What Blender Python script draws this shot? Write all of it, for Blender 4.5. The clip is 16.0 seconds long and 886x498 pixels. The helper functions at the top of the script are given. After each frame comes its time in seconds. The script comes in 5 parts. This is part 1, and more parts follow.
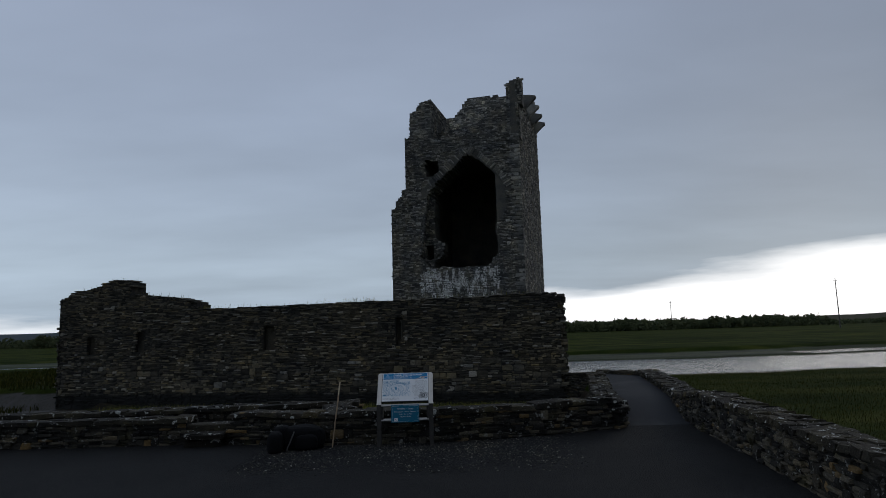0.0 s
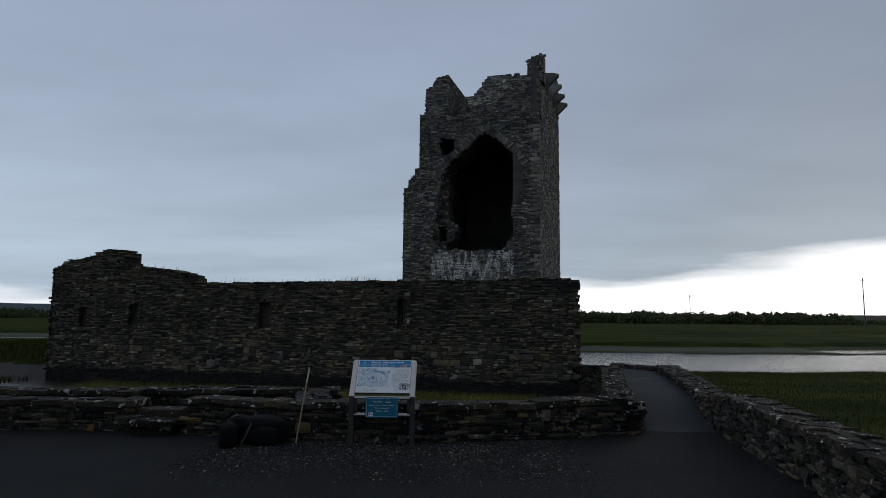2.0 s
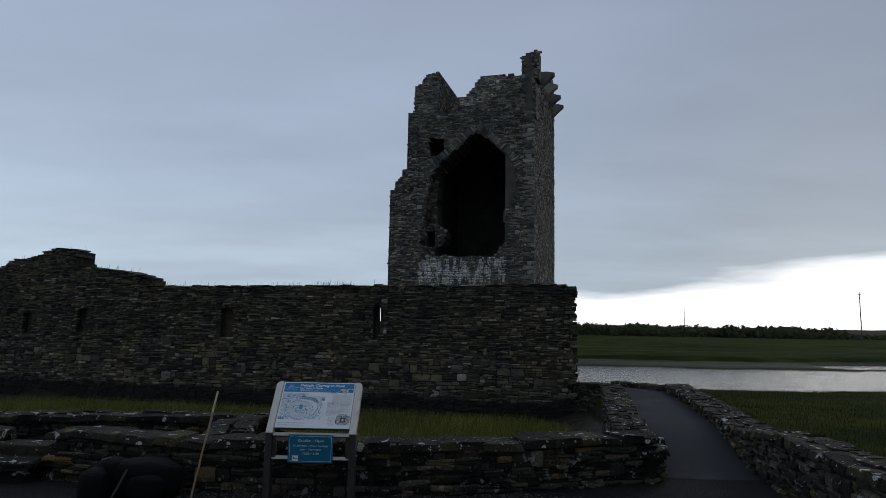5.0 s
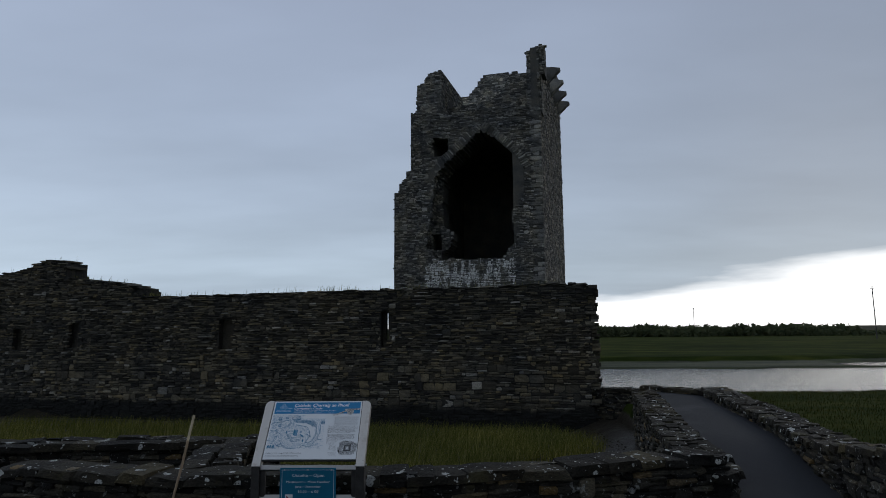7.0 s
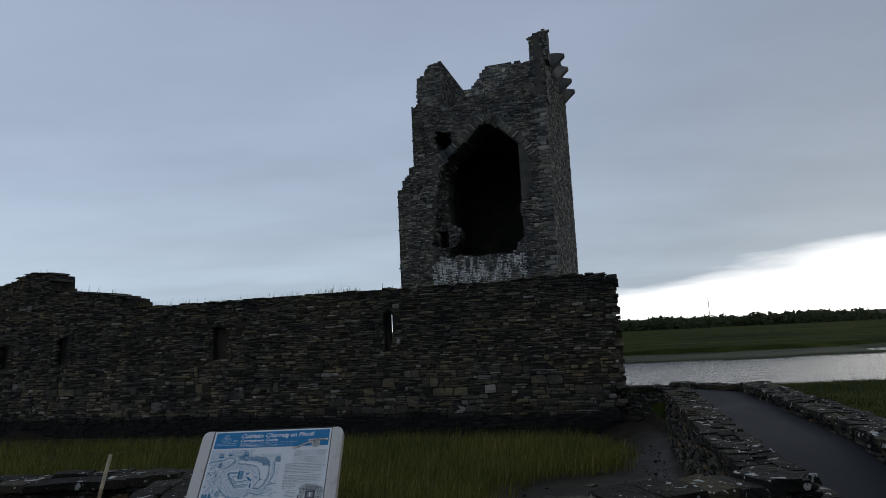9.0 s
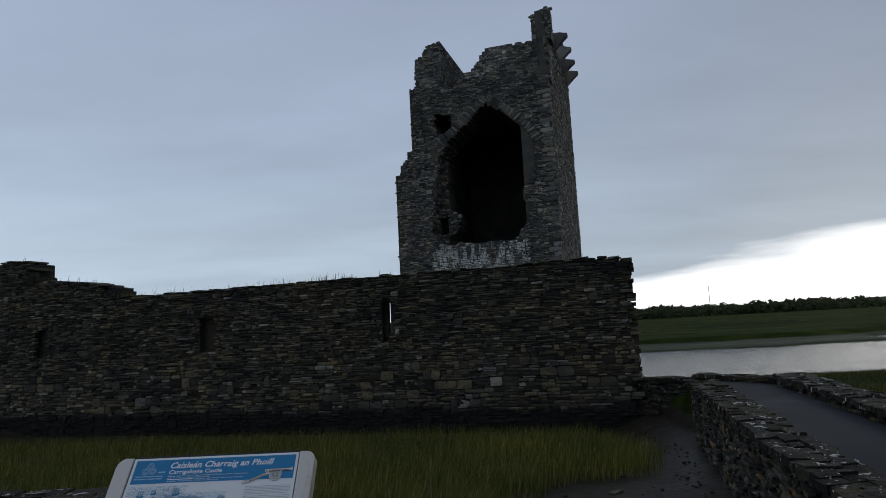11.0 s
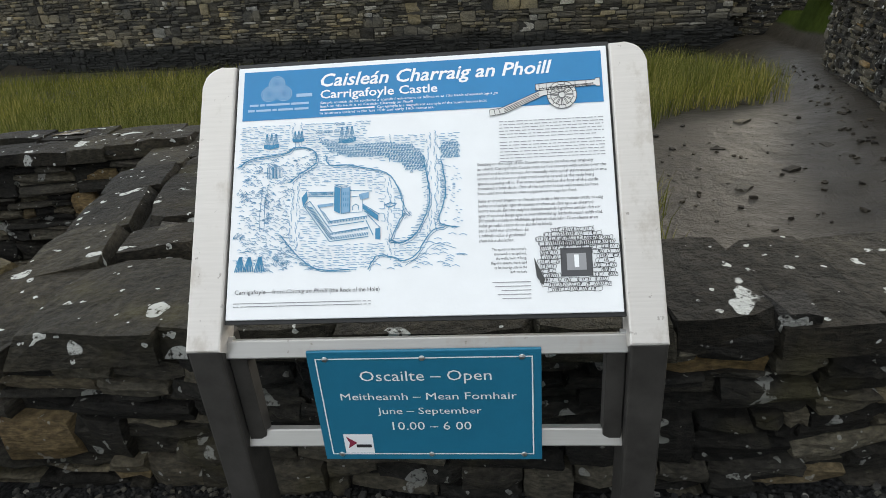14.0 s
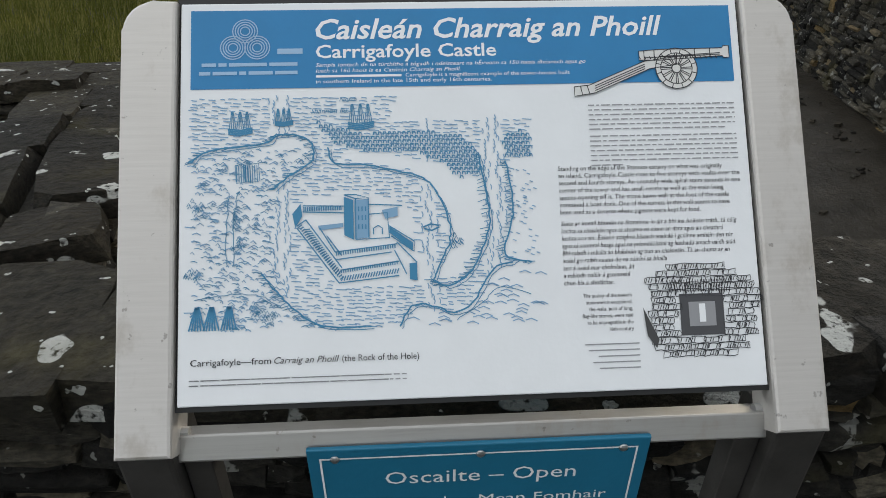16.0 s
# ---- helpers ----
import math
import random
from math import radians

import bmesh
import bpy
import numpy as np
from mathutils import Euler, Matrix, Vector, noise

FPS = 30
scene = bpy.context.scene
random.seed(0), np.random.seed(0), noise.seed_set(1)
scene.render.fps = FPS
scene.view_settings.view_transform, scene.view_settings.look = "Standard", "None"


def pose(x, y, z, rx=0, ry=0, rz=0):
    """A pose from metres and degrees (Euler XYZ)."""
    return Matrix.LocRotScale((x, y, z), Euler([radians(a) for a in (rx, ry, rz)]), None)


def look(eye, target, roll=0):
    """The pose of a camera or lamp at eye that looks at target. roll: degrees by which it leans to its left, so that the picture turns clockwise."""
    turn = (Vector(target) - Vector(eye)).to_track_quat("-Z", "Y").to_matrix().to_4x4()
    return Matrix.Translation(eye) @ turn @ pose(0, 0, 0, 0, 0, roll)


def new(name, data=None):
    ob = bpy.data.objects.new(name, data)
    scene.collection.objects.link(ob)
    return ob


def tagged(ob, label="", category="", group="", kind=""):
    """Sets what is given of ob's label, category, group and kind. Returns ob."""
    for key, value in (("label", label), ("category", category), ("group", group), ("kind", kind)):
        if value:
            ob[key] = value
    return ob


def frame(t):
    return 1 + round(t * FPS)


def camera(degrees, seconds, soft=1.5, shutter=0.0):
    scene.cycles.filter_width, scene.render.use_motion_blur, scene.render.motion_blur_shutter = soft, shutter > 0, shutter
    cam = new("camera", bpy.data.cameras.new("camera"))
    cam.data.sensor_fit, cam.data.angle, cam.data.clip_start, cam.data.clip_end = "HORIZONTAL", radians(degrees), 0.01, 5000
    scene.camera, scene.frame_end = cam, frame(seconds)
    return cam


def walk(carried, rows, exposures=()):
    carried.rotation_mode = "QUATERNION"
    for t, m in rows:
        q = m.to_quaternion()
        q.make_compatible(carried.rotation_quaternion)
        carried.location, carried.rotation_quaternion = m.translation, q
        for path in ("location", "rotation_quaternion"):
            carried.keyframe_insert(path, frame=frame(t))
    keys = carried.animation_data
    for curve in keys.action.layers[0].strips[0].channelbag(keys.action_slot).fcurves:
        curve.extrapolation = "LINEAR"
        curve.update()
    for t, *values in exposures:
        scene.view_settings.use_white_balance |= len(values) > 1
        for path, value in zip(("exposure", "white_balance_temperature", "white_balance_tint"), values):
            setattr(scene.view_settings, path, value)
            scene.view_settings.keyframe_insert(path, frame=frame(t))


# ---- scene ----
cam = camera(71.0, 16.0, 0.8)
PATH = [
    (0, (0.782, -11.403, 2.003), (0.779, -9.42, 2.266), -1.7),
    (0.5, (0.886, -11.008, 1.992), (0.773, -9.025, 2.232), -0.3),
    (1, (1.109, -10.701, 1.94), (1.078, -8.716, 2.184), 0.2),
    (1.5, (1.144, -10.093, 1.951), (1.119, -8.106, 2.185), -0.3),
    (2, (1.219, -9.659, 1.952), (1.156, -7.671, 2.169), 0.5),
    (2.5, (1.266, -9.283, 1.931), (1.28, -7.294, 2.138), -0.2),
    (3, (1.355, -8.836, 1.952), (1.333, -6.847, 2.157), 0.6),
    (3.5, (1.375, -8.374, 1.973), (1.296, -6.386, 2.175), 0.6),
    (4, (1.393, -8.012, 1.955), (1.372, -6.023, 2.156), -1.7),
    (4.5, (1.436, -7.587, 1.912), (1.309, -5.602, 2.127), -0.1),
    (5, (1.585, -7.08, 1.93), (1.54, -5.096, 2.18), 1.1),
    (7.5, (1.362, -5.316, 1.885), (1.31, -3.336, 2.16), -0.9),
    (8, (1.381, -4.88, 1.895), (1.401, -2.9, 2.175), -0.9),
    (8.5, (1.445, -4.557, 1.864), (1.466, -2.576, 2.142), -1.1),
    (9, (1.475, -4.148, 1.87), (1.384, -2.169, 2.144), -2.7),
    (11.5, (1.204, -2.375, 1.824), (1.111, -0.389, 2.04), -3.2),
    (12, (1.0, -1.912, 1.726), (0.789, 0.075, 1.631), -3.3),
    (12.5, (0.78, -1.72, 1.602), (0.551, 0.236, 1.25), -4.0),
    (13, (0.577, -1.448, 1.501), (0.251, 0.387, 0.777), -2.4),
    (13.5, (0.352, -1.244, 1.454), (0.057, 0.554, 0.629), -4.0),
    (14, (0.186, -1.099, 1.472), (-0.015, 0.692, 0.606), -4.7),
    (14.5, (0.103, -0.914, 1.433), (-0.03, 0.851, 0.503), -3.2),
    (15, (0.014, -0.797, 1.436), (-0.045, 0.938, 0.443), -1.2),
    (15.5, (-0.077, -0.694, 1.423), (0.083, 1.031, 0.424), 0.4),
    (16, (-0.083, -0.645, 1.422), (0.005, 1.064, 0.386), -0.1),
]
LIGHT = [(0, 0.0, 6500, 8), (5, 0.2, 6500, 8), (9.2, 0.2, 6500, 8), (11.3, 0.2, 6500, 8), (12, 0.65, 6800, 8), (12.5, 1.25, 6850, 7), (13, 2.15, 7900, 6), (13.5, 2.4, 8000, 6), (14.5, 2.15, 8000, 7), (16, 1.78, 8000, 7)]
walk(cam, [(t, look(e, a, r)) for t, e, a, r in PATH], LIGHT)

# ---- world and light ----
SUN_AZ, SUN_EL = radians(32), radians(14)
world = bpy.data.worlds.new("overcast_evening")
scene.world = world
world.use_nodes = True
wn, wl = world.node_tree.nodes, world.node_tree.links
wn.clear()


def wnode(kind, **kw):
    n = wn.new(kind)
    for k, v in kw.items():
        setattr(n, k, v)
    return n


def wmath(op, a, b=None, clamp=False):
    n = wnode("ShaderNodeMath", operation=op, use_clamp=clamp)
    for i, v in enumerate((a, b)):
        if v is None:
            continue
        if isinstance(v, (int, float)):
            n.inputs[i].default_value = v
        else:
            wl.new(v, n.inputs[i])
    return n.outputs[0]


def wramp(fac, stops):
    n = wnode("ShaderNodeValToRGB")
    while len(n.color_ramp.elements) < len(stops):
        n.color_ramp.elements.new(0.5)
    for e, (p, c) in zip(n.color_ramp.elements, stops):
        e.position, e.color = p, (*c, 1)
    wl.new(fac, n.inputs[0])
    return n.outputs[0]


w_tc = wnode("ShaderNodeTexCoord")
w_sep = wnode("ShaderNodeSeparateXYZ")
wl.new(w_tc.outputs["Generated"], w_sep.inputs[0])
WX, WY, WZ = w_sep.outputs
base = wramp(wmath("MAXIMUM", WZ, 0.0), [
    (0.0, (0.35, 0.42, 0.51)), (0.1, (0.375, 0.45, 0.545)), (0.2, (0.335, 0.4, 0.505)),
    (0.32, (0.315, 0.375, 0.49)), (0.5, (0.285, 0.335, 0.45)), (0.62, (0.33, 0.385, 0.49)), (1.0, (0.46, 0.53, 0.65))])
# long flat cloud bands
low = wmath("ADD", wmath("ABSOLUTE", WZ), 0.12)
comb = wnode("ShaderNodeCombineXYZ")
wl.new(wmath("DIVIDE", WX, low), comb.inputs[0])
wl.new(wmath("MULTIPLY", wmath("DIVIDE", WY, low), 1.7), comb.inputs[1])
cloud = wnode("ShaderNodeTexNoise")
cloud.inputs["Scale"].default_value, cloud.inputs["Detail"].default_value = 0.55, 5
cloud.inputs["Roughness"].default_value = 0.5
wl.new(comb.outputs[0], cloud.inputs["Vector"])
bands = wmath("ADD", wmath("MULTIPLY", cloud.outputs["Fac"], 0.62), 0.69)
# the cloud deck is heavier behind and overhead than over the estuary
side = wmath("SUBTRACT", wmath("ADD", wmath("MULTIPLY", WY, 0.25), 0.73), wmath("MULTIPLY", WX, 0.28))
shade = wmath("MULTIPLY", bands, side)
deck = wnode("ShaderNodeMix", data_type="RGBA", blend_type="MULTIPLY")
deck.inputs["Factor"].default_value = 1
wl.new(base, deck.inputs["A"])
wl.new(shade, deck.inputs["B"])
# the clear strip under the cloud towards the setting sun
edge = wnode("ShaderNodeTexNoise")
edge.inputs["Scale"].default_value, edge.inputs["Detail"].default_value = 3.2, 5
stretch = wnode("ShaderNodeMapping")
stretch.inputs["Scale"].default_value = (1, 1, 6)
wl.new(w_tc.outputs["Generated"], stretch.inputs["Vector"])
wl.new(stretch.outputs[0], edge.inputs["Vector"])
rim = wmath("ADD", wmath("MULTIPLY", WX, 0.115), wmath("MULTIPLY", wmath("SUBTRACT", edge.outputs["Fac"], 0.5), 0.1))
gap = wmath("MULTIPLY", wmath("SUBTRACT", wmath("ADD", rim, 0.044), WZ), 34.0, clamp=True)
gap = wmath("MULTIPLY", gap, wmath("MULTIPLY", wmath("ADD", WY, 0.2), 2.0, clamp=True))
# a thin bright slit over the hills on the other side
slit = wmath("MULTIPLY", wmath("SUBTRACT", wmath("ADD", wmath("MULTIPLY", WX, -0.075), wmath("MULTIPLY", wmath("SUBTRACT", edge.outputs["Fac"], 0.62), 0.1)), WZ), 60.0, clamp=True)
gap = wmath("MAXIMUM", gap, wmath("MULTIPLY", slit, wmath("MULTIPLY", WY, 0.8, clamp=True)))
strip = wnode("ShaderNodeMix", data_type="RGBA")
wl.new(gap, strip.inputs["Factor"])
wl.new(deck.outputs["Result"], strip.inputs["A"])
strip.inputs["B"].default_value = (1.05, 1.06, 1.1, 1)
bg = wnode("ShaderNodeBackground")
bg.inputs["Strength"].default_value = 1.0
wl.new(strip.outputs["Result"], bg.inputs["Color"])
sky = wnode("ShaderNodeTexSky", sky_type="NISHITA")
sky.sun_disc, sky.sun_elevation, sky.sun_rotation = False, SUN_EL, SUN_AZ
bg2 = wnode("ShaderNodeBackground")
bg2.inputs["Strength"].default_value = 0.0015
wl.new(sky.outputs[0], bg2.inputs["Color"])
both = wnode("ShaderNodeAddShader")
wl.new(bg.outputs[0], both.inputs[0])
wl.new(bg2.outputs[0], both.inputs[1])
wl.new(both.outputs[0], wnode("ShaderNodeOutputWorld").inputs["Surface"])

sun = new("sun", bpy.data.lights.new("sun", "SUN"))
sun.data.energy, sun.data.angle, sun.data.color = 0.14, radians(14), (1.0, 0.94, 0.86)
sun.matrix_world = look((60 * math.sin(SUN_AZ), 60 * math.cos(SUN_AZ), 60 * math.tan(SUN_EL)), (0, 0, 0))


# ---- materials ----
class Nodes:
    """A node material with short calls."""

    def __init__(self, name, rough=0.8, metal=0.0, spec=0.3):
        self.m = bpy.data.materials.new(name)
        self.m.use_nodes = True
        self.n, self.l = self.m.node_tree.nodes, self.m.node_tree.links
        self.b = self.n["Principled BSDF"]
        self.b.inputs["Roughness"].default_value = rough
        self.b.inputs["Metallic"].default_value = metal
        self.b.inputs["Specular IOR Level"].default_value = spec
        self.pos = self.n.new("ShaderNodeNewGeometry")

    def put(self, v, socket):
        if isinstance(v, (int, float)):
            socket.default_value = v
        elif isinstance(v, tuple):
            socket.default_value = (*v, 1) if len(v) == 3 and socket.type == "RGBA" else v
        else:
            self.l.new(v, socket)

    def math(self, op, a, b=None, clamp=False):
        n = self.n.new("ShaderNodeMath")
        n.operation, n.use_clamp = op, clamp
        for i, v in enumerate((a, b)):
            if v is not None:
                self.put(v, n.inputs[i])
        return n.outputs[0]

    def noise(self, scale, detail=4, stretch=(1, 1, 1), rough=0.55):
        mp = self.n.new("ShaderNodeMapping")
        mp.inputs["Scale"].default_value = stretch
        self.l.new(self.pos.outputs["Position"], mp.inputs["Vector"])
        t = self.n.new("ShaderNodeTexNoise")
        t.inputs["Scale"].default_value, t.inputs["Detail"].default_value = scale, detail
        t.inputs["Roughness"].default_value = rough
        self.l.new(mp.outputs[0], t.inputs["Vector"])
        return t.outputs["Fac"]

    def ramp(self, fac, stops):
        r = self.n.new("ShaderNodeValToRGB")
        while len(r.color_ramp.elements) < len(stops):
            r.color_ramp.elements.new(0.5)
        for e, (p, c) in zip(r.color_ramp.elements, stops):
            e.position, e.color = p, (*c, 1)
        self.l.new(fac, r.inputs[0])
        return r.outputs[0]

    def step(self, fac, lo, hi):
        r = self.n.new("ShaderNodeMapRange")
        r.interpolation_type = "SMOOTHSTEP"
        r.inputs["From Min"].default_value, r.inputs["From Max"].default_value = lo, hi
        self.l.new(fac, r.inputs["Value"])
        return r.outputs[0]

    def mix(self, fac, a, b, blend="MIX"):
        x = self.n.new("ShaderNodeMix")
        x.data_type, x.blend_type = "RGBA", blend
        self.put(fac, x.inputs["Factor"])
        self.put(a, x.inputs["A"])
        self.put(b, x.inputs["B"])
        return x.outputs["Result"]

    def piece(self):
        """A random number for each stone, joined or single."""
        o = self.n.new("ShaderNodeObjectInfo")
        return self.math("FRACT", self.math("ADD", o.outputs["Random"], self.pos.outputs["Random Per Island"]))

    def height(self):
        s = self.n.new("ShaderNodeSeparateXYZ")
        self.l.new(self.pos.outputs["Position"], s.inputs[0])
        return s.outputs[2]

    def bump(self, h, strength=0.5, dist=0.01):
        b = self.n.new("ShaderNodeBump")
        b.inputs["Strength"].default_value, b.inputs["Distance"].default_value = strength, dist
        self.l.new(h, b.inputs["Height"])
        self.l.new(b.outputs[0], self.b.inputs["Normal"])

    def done(self, colour, rough=None):
        self.put(colour, self.b.inputs["Base Color"])
        if rough is not None:
            self.put(rough, self.b.inputs["Roughness"])
        return self.m


def stone_mat(name, tones, tide=None, lichen=0.0, lichen_scale=5.0, wash=0.0, spec=0.25, rough=0.85, lumps=1.5):
    k = Nodes(name, rough, 0, spec)
    col = k.ramp(k.piece(), tones)
    grain = k.noise(38, 5, (1, 1, 2.2))
    col = k.mix(0.75, col, k.ramp(grain, [(0.25, (0.2, 0.2, 0.21)), (0.5, (0.9, 0.9, 0.9)), (0.75, (1.9, 1.88, 1.8))]), "MULTIPLY")
    blotch = k.noise(1.1, 4)
    col = k.mix(0.8, col, k.ramp(blotch, [(0.3, (0.5, 0.53, 0.58)), (0.5, (1.0, 0.97, 0.9)), (0.7, (1.5, 1.35, 1.05))]), "MULTIPLY")
    if wash:
        w = k.math("MULTIPLY", k.step(k.noise(2.6, 5, (1, 1, 0.3), 0.7), 0.44, 0.54), k.step(k.noise(9, 4, (1, 1, 0.5), 0.7), 0.3, 0.5))
        col = k.mix(k.math("MULTIPLY", w, wash), col, (0.85, 0.84, 0.81))
    if lichen:
        spots = k.step(k.noise(lichen_scale, 2, (1, 1, 1), 0.4), 0.665, 0.68)
        small = k.step(k.noise(lichen_scale * 3.1, 2, (1, 1, 1), 0.4), 0.69, 0.705)
        spots = k.math("MAXIMUM", spots, small)
        fine = k.step(k.noise(60, 2), 0.3, 0.5)
        col = k.mix(k.math("MULTIPLY", k.math("MULTIPLY", spots, fine), lichen), col, (0.5, 0.5, 0.47))
        moss = k.step(k.noise(2.3, 5), 0.55, 0.72)
        col = k.mix(k.math("MULTIPLY", moss, 0.35), col, (0.1, 0.088, 0.035))
    if tide is not None:
        z = k.math("ADD", k.height(), k.math("MULTIPLY", k.math("SUBTRACT", k.noise(1.6, 4), 0.5), 0.5))
        col = k.mix(k.step(z, tide + 0.12, tide - 0.12), col, (0.022, 0.022, 0.02))
    k.bump(k.math("ADD", k.noise(55, 6, (1, 1, 2.5), 0.65), k.math("MULTIPLY", k.noise(9, 5), lumps)), 0.9, 0.02)
    return k.done(col)


FLAG = [(0.0, (0.03, 0.028, 0.025)), (0.35, (0.08, 0.074, 0.062)), (0.7, (0.145, 0.132, 0.106)), (0.86, (0.19, 0.158, 0.1)), (0.94, (0.22, 0.205, 0.168)), (1.0, (0.36, 0.345, 0.32))]
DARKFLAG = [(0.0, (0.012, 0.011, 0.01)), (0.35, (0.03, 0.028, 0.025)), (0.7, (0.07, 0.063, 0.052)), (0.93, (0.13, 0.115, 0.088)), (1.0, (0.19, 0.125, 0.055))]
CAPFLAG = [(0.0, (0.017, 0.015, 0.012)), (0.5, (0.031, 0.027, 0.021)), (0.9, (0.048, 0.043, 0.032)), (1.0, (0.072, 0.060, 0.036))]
GREYLIME = [(0.0, (0.065, 0.064, 0.062)), (0.4, (0.166, 0.163, 0.155)), (0.8, (0.295, 0.288, 0.272)), (1.0, (0.446, 0.432, 0.410))]
M_BAWN = stone_mat("weathered_flagstone", FLAG, tide=-0.48)
M_BAWNCORE = stone_mat("earth_mortar", [(0.0, (0.035, 0.034, 0.032)), (1.0, (0.05, 0.048, 0.043))], tide=-0.48)
M_TOWER = stone_mat("grey_limestone", GREYLIME)
M_TOWERCORE = stone_mat("old_lime_mortar", [(0.0, (0.1, 0.098, 0.092)), (1.0, (0.13, 0.127, 0.12))])
# brighter copy of the limestone, with skylight on the far gable put into its colour
M_LITTOWER = stone_mat("sky_lit_limestone", [(p, tuple(min(q * 1.5, 0.75) for q in c)) for p, c in GREYLIME])
M_WASH = stone_mat("limewashed_stone", GREYLIME, wash=0.95)
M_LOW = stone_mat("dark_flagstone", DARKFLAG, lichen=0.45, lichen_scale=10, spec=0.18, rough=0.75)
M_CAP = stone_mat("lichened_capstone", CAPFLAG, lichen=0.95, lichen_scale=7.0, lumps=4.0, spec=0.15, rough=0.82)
M_LOWCORE = stone_mat("dark_joint_soil", [(0.0, (0.022, 0.021, 0.019)), (1.0, (0.03, 0.028, 0.024))])


def gravel_mat():
    k = Nodes("dark_gravel", 0.85, 0, 0.15)
    v = k.n.new("ShaderNodeTexVoronoi")
    v.inputs["Scale"].default_value = 62
    k.l.new(k.pos.outputs["Position"], v.inputs["Vector"])
    col = k.mix(k.step(v.outputs["Distance"], 0.1, 0.62), k.ramp(v.outputs["Color"], [(0.0, (0.008, 0.008, 0.008)), (0.6, (0.02, 0.02, 0.021)), (1.0, (0.075, 0.073, 0.07))]), (0.012, 0.012, 0.012))
    col = k.mix(0.7, col, k.ramp(k.noise(0.9, 5), [(0.3, (0.5, 0.5, 0.52)), (0.7, (1.25, 1.25, 1.25))]), "MULTIPLY")
    k.bump(k.math("SUBTRACT", 1.0, v.outputs["Distance"]), 0.9, 0.02)
    return k.done(col)


def asphalt_mat():
    k = Nodes("worn_asphalt", 0.85, 0, 0.12)
    col = k.ramp(k.noise(160, 3), [(0.3, (0.014, 0.015, 0.018)), (0.7, (0.042, 0.043, 0.048))])
    pale = k.step(k.noise(0.7, 4), 0.5, 0.75)
    col = k.mix(pale, col, (0.055, 0.055, 0.059))
    k.bump(k.noise(140, 3), 0.5, 0.006)
    return k.done(col)


def ground_mat():
    k = Nodes("salt_meadow_ground", 0.95, 0, 0.02)
    col = k.ramp(k.noise(0.22, 6, (1, 2.4, 1)), [(0.28, (0.014, 0.021, 0.005)), (0.5, (0.028, 0.038, 0.008)), (0.72, (0.06, 0.062, 0.015))])
    col = k.mix(0.5, col, k.ramp(k.noise(9, 5), [(0.3, (0.5, 0.5, 0.5)), (0.7, (1.4, 1.4, 1.3))]), "MULTIPLY")
    mud = k.ramp(k.noise(3.5, 6), [(0.3, (0.017, 0.014, 0.01)), (0.7, (0.036, 0.03, 0.023))])
    s = k.n.new("ShaderNodeSeparateXYZ")
    k.l.new(k.pos.outputs["Position"], s.inputs[0])
    far = k.step(s.outputs[1], 30, 40)
    mud = k.mix(far, mud, k.ramp(k.noise(0.12, 5, (1, 5, 1)), [(0.35, (0.022, 0.026, 0.014)), (0.65, (0.06, 0.07, 0.032))]))
    col = k.mix(far, col, k.mix(0.9, col, k.ramp(k.noise(0.035, 6, (1, 4.5, 1)), [(0.35, (0.42, 0.5, 0.45)), (0.5, (0.9, 1.0, 0.8)), (0.62, (1.7, 1.5, 1.2))]), "MULTIPLY"))
    wet = k.step(k.math("ADD", k.math("ADD", s.outputs[2], k.math("MULTIPLY", far, 0.42)), k.math("MULTIPLY", k.math("SUBTRACT", k.noise(0.5, 4), 0.5), 0.25)), -0.42, -0.52)
    col = k.mix(wet, col, mud)
    k.put(k.math("ADD", 0.01, k.math("MULTIPLY", wet, 0.12)), k.b.inputs["Specular IOR Level"])
    k.bump(k.math("ADD", k.noise(7, 6), k.math("MULTIPLY", k.noise(45, 4), 0.35)), 0.55, 0.05)
    return k.done(col, k.math("ADD", k.math("SUBTRACT", 0.92, k.math("MULTIPLY", wet, k.math("ADD", 0.3, k.math("MULTIPLY", k.noise(2.2, 4), 0.35)))), k.math("MULTIPLY", far, 0.4), clamp=True))


def water_mat():
    k = Nodes("tidal_water", 0.16, 0, 0.5)
    k.bump(k.math("ADD", k.noise(2.2, 6, (0.7, 2.2, 1), 0.65), k.math("MULTIPLY", k.noise(0.5, 4, (0.5, 2.5, 1)), 2.5)), 1.0, 0.55)
    return k.done((0.03, 0.036, 0.04))


def grass_mat(name, lo, mid, hi):
    k = Nodes(name, 0.8, 0, 0.08)
    col = k.ramp(k.pos.outputs["Random Per Island"], [(0.0, lo), (0.6, mid), (1.0, hi)])
    col = k.mix(0.8, col, k.ramp(k.noise(0.5, 4), [(0.3, (0.6, 0.65, 0.6)), (0.7, (1.35, 1.2, 0.9))]), "MULTIPLY")
    thin = k.n.new("ShaderNodeBsdfTranslucent")
    k.l.new(col, thin.inputs["Color"])
    blend = k.n.new("ShaderNodeMixShader")
    blend.inputs[0].default_value = 0.4
    k.l.new(k.b.outputs[0], blend.inputs[1])
    k.l.new(thin.outputs[0], blend.inputs[2])
    k.l.new(blend.outputs[0], k.n["Material Output"].inputs["Surface"])
    return k.done(col)


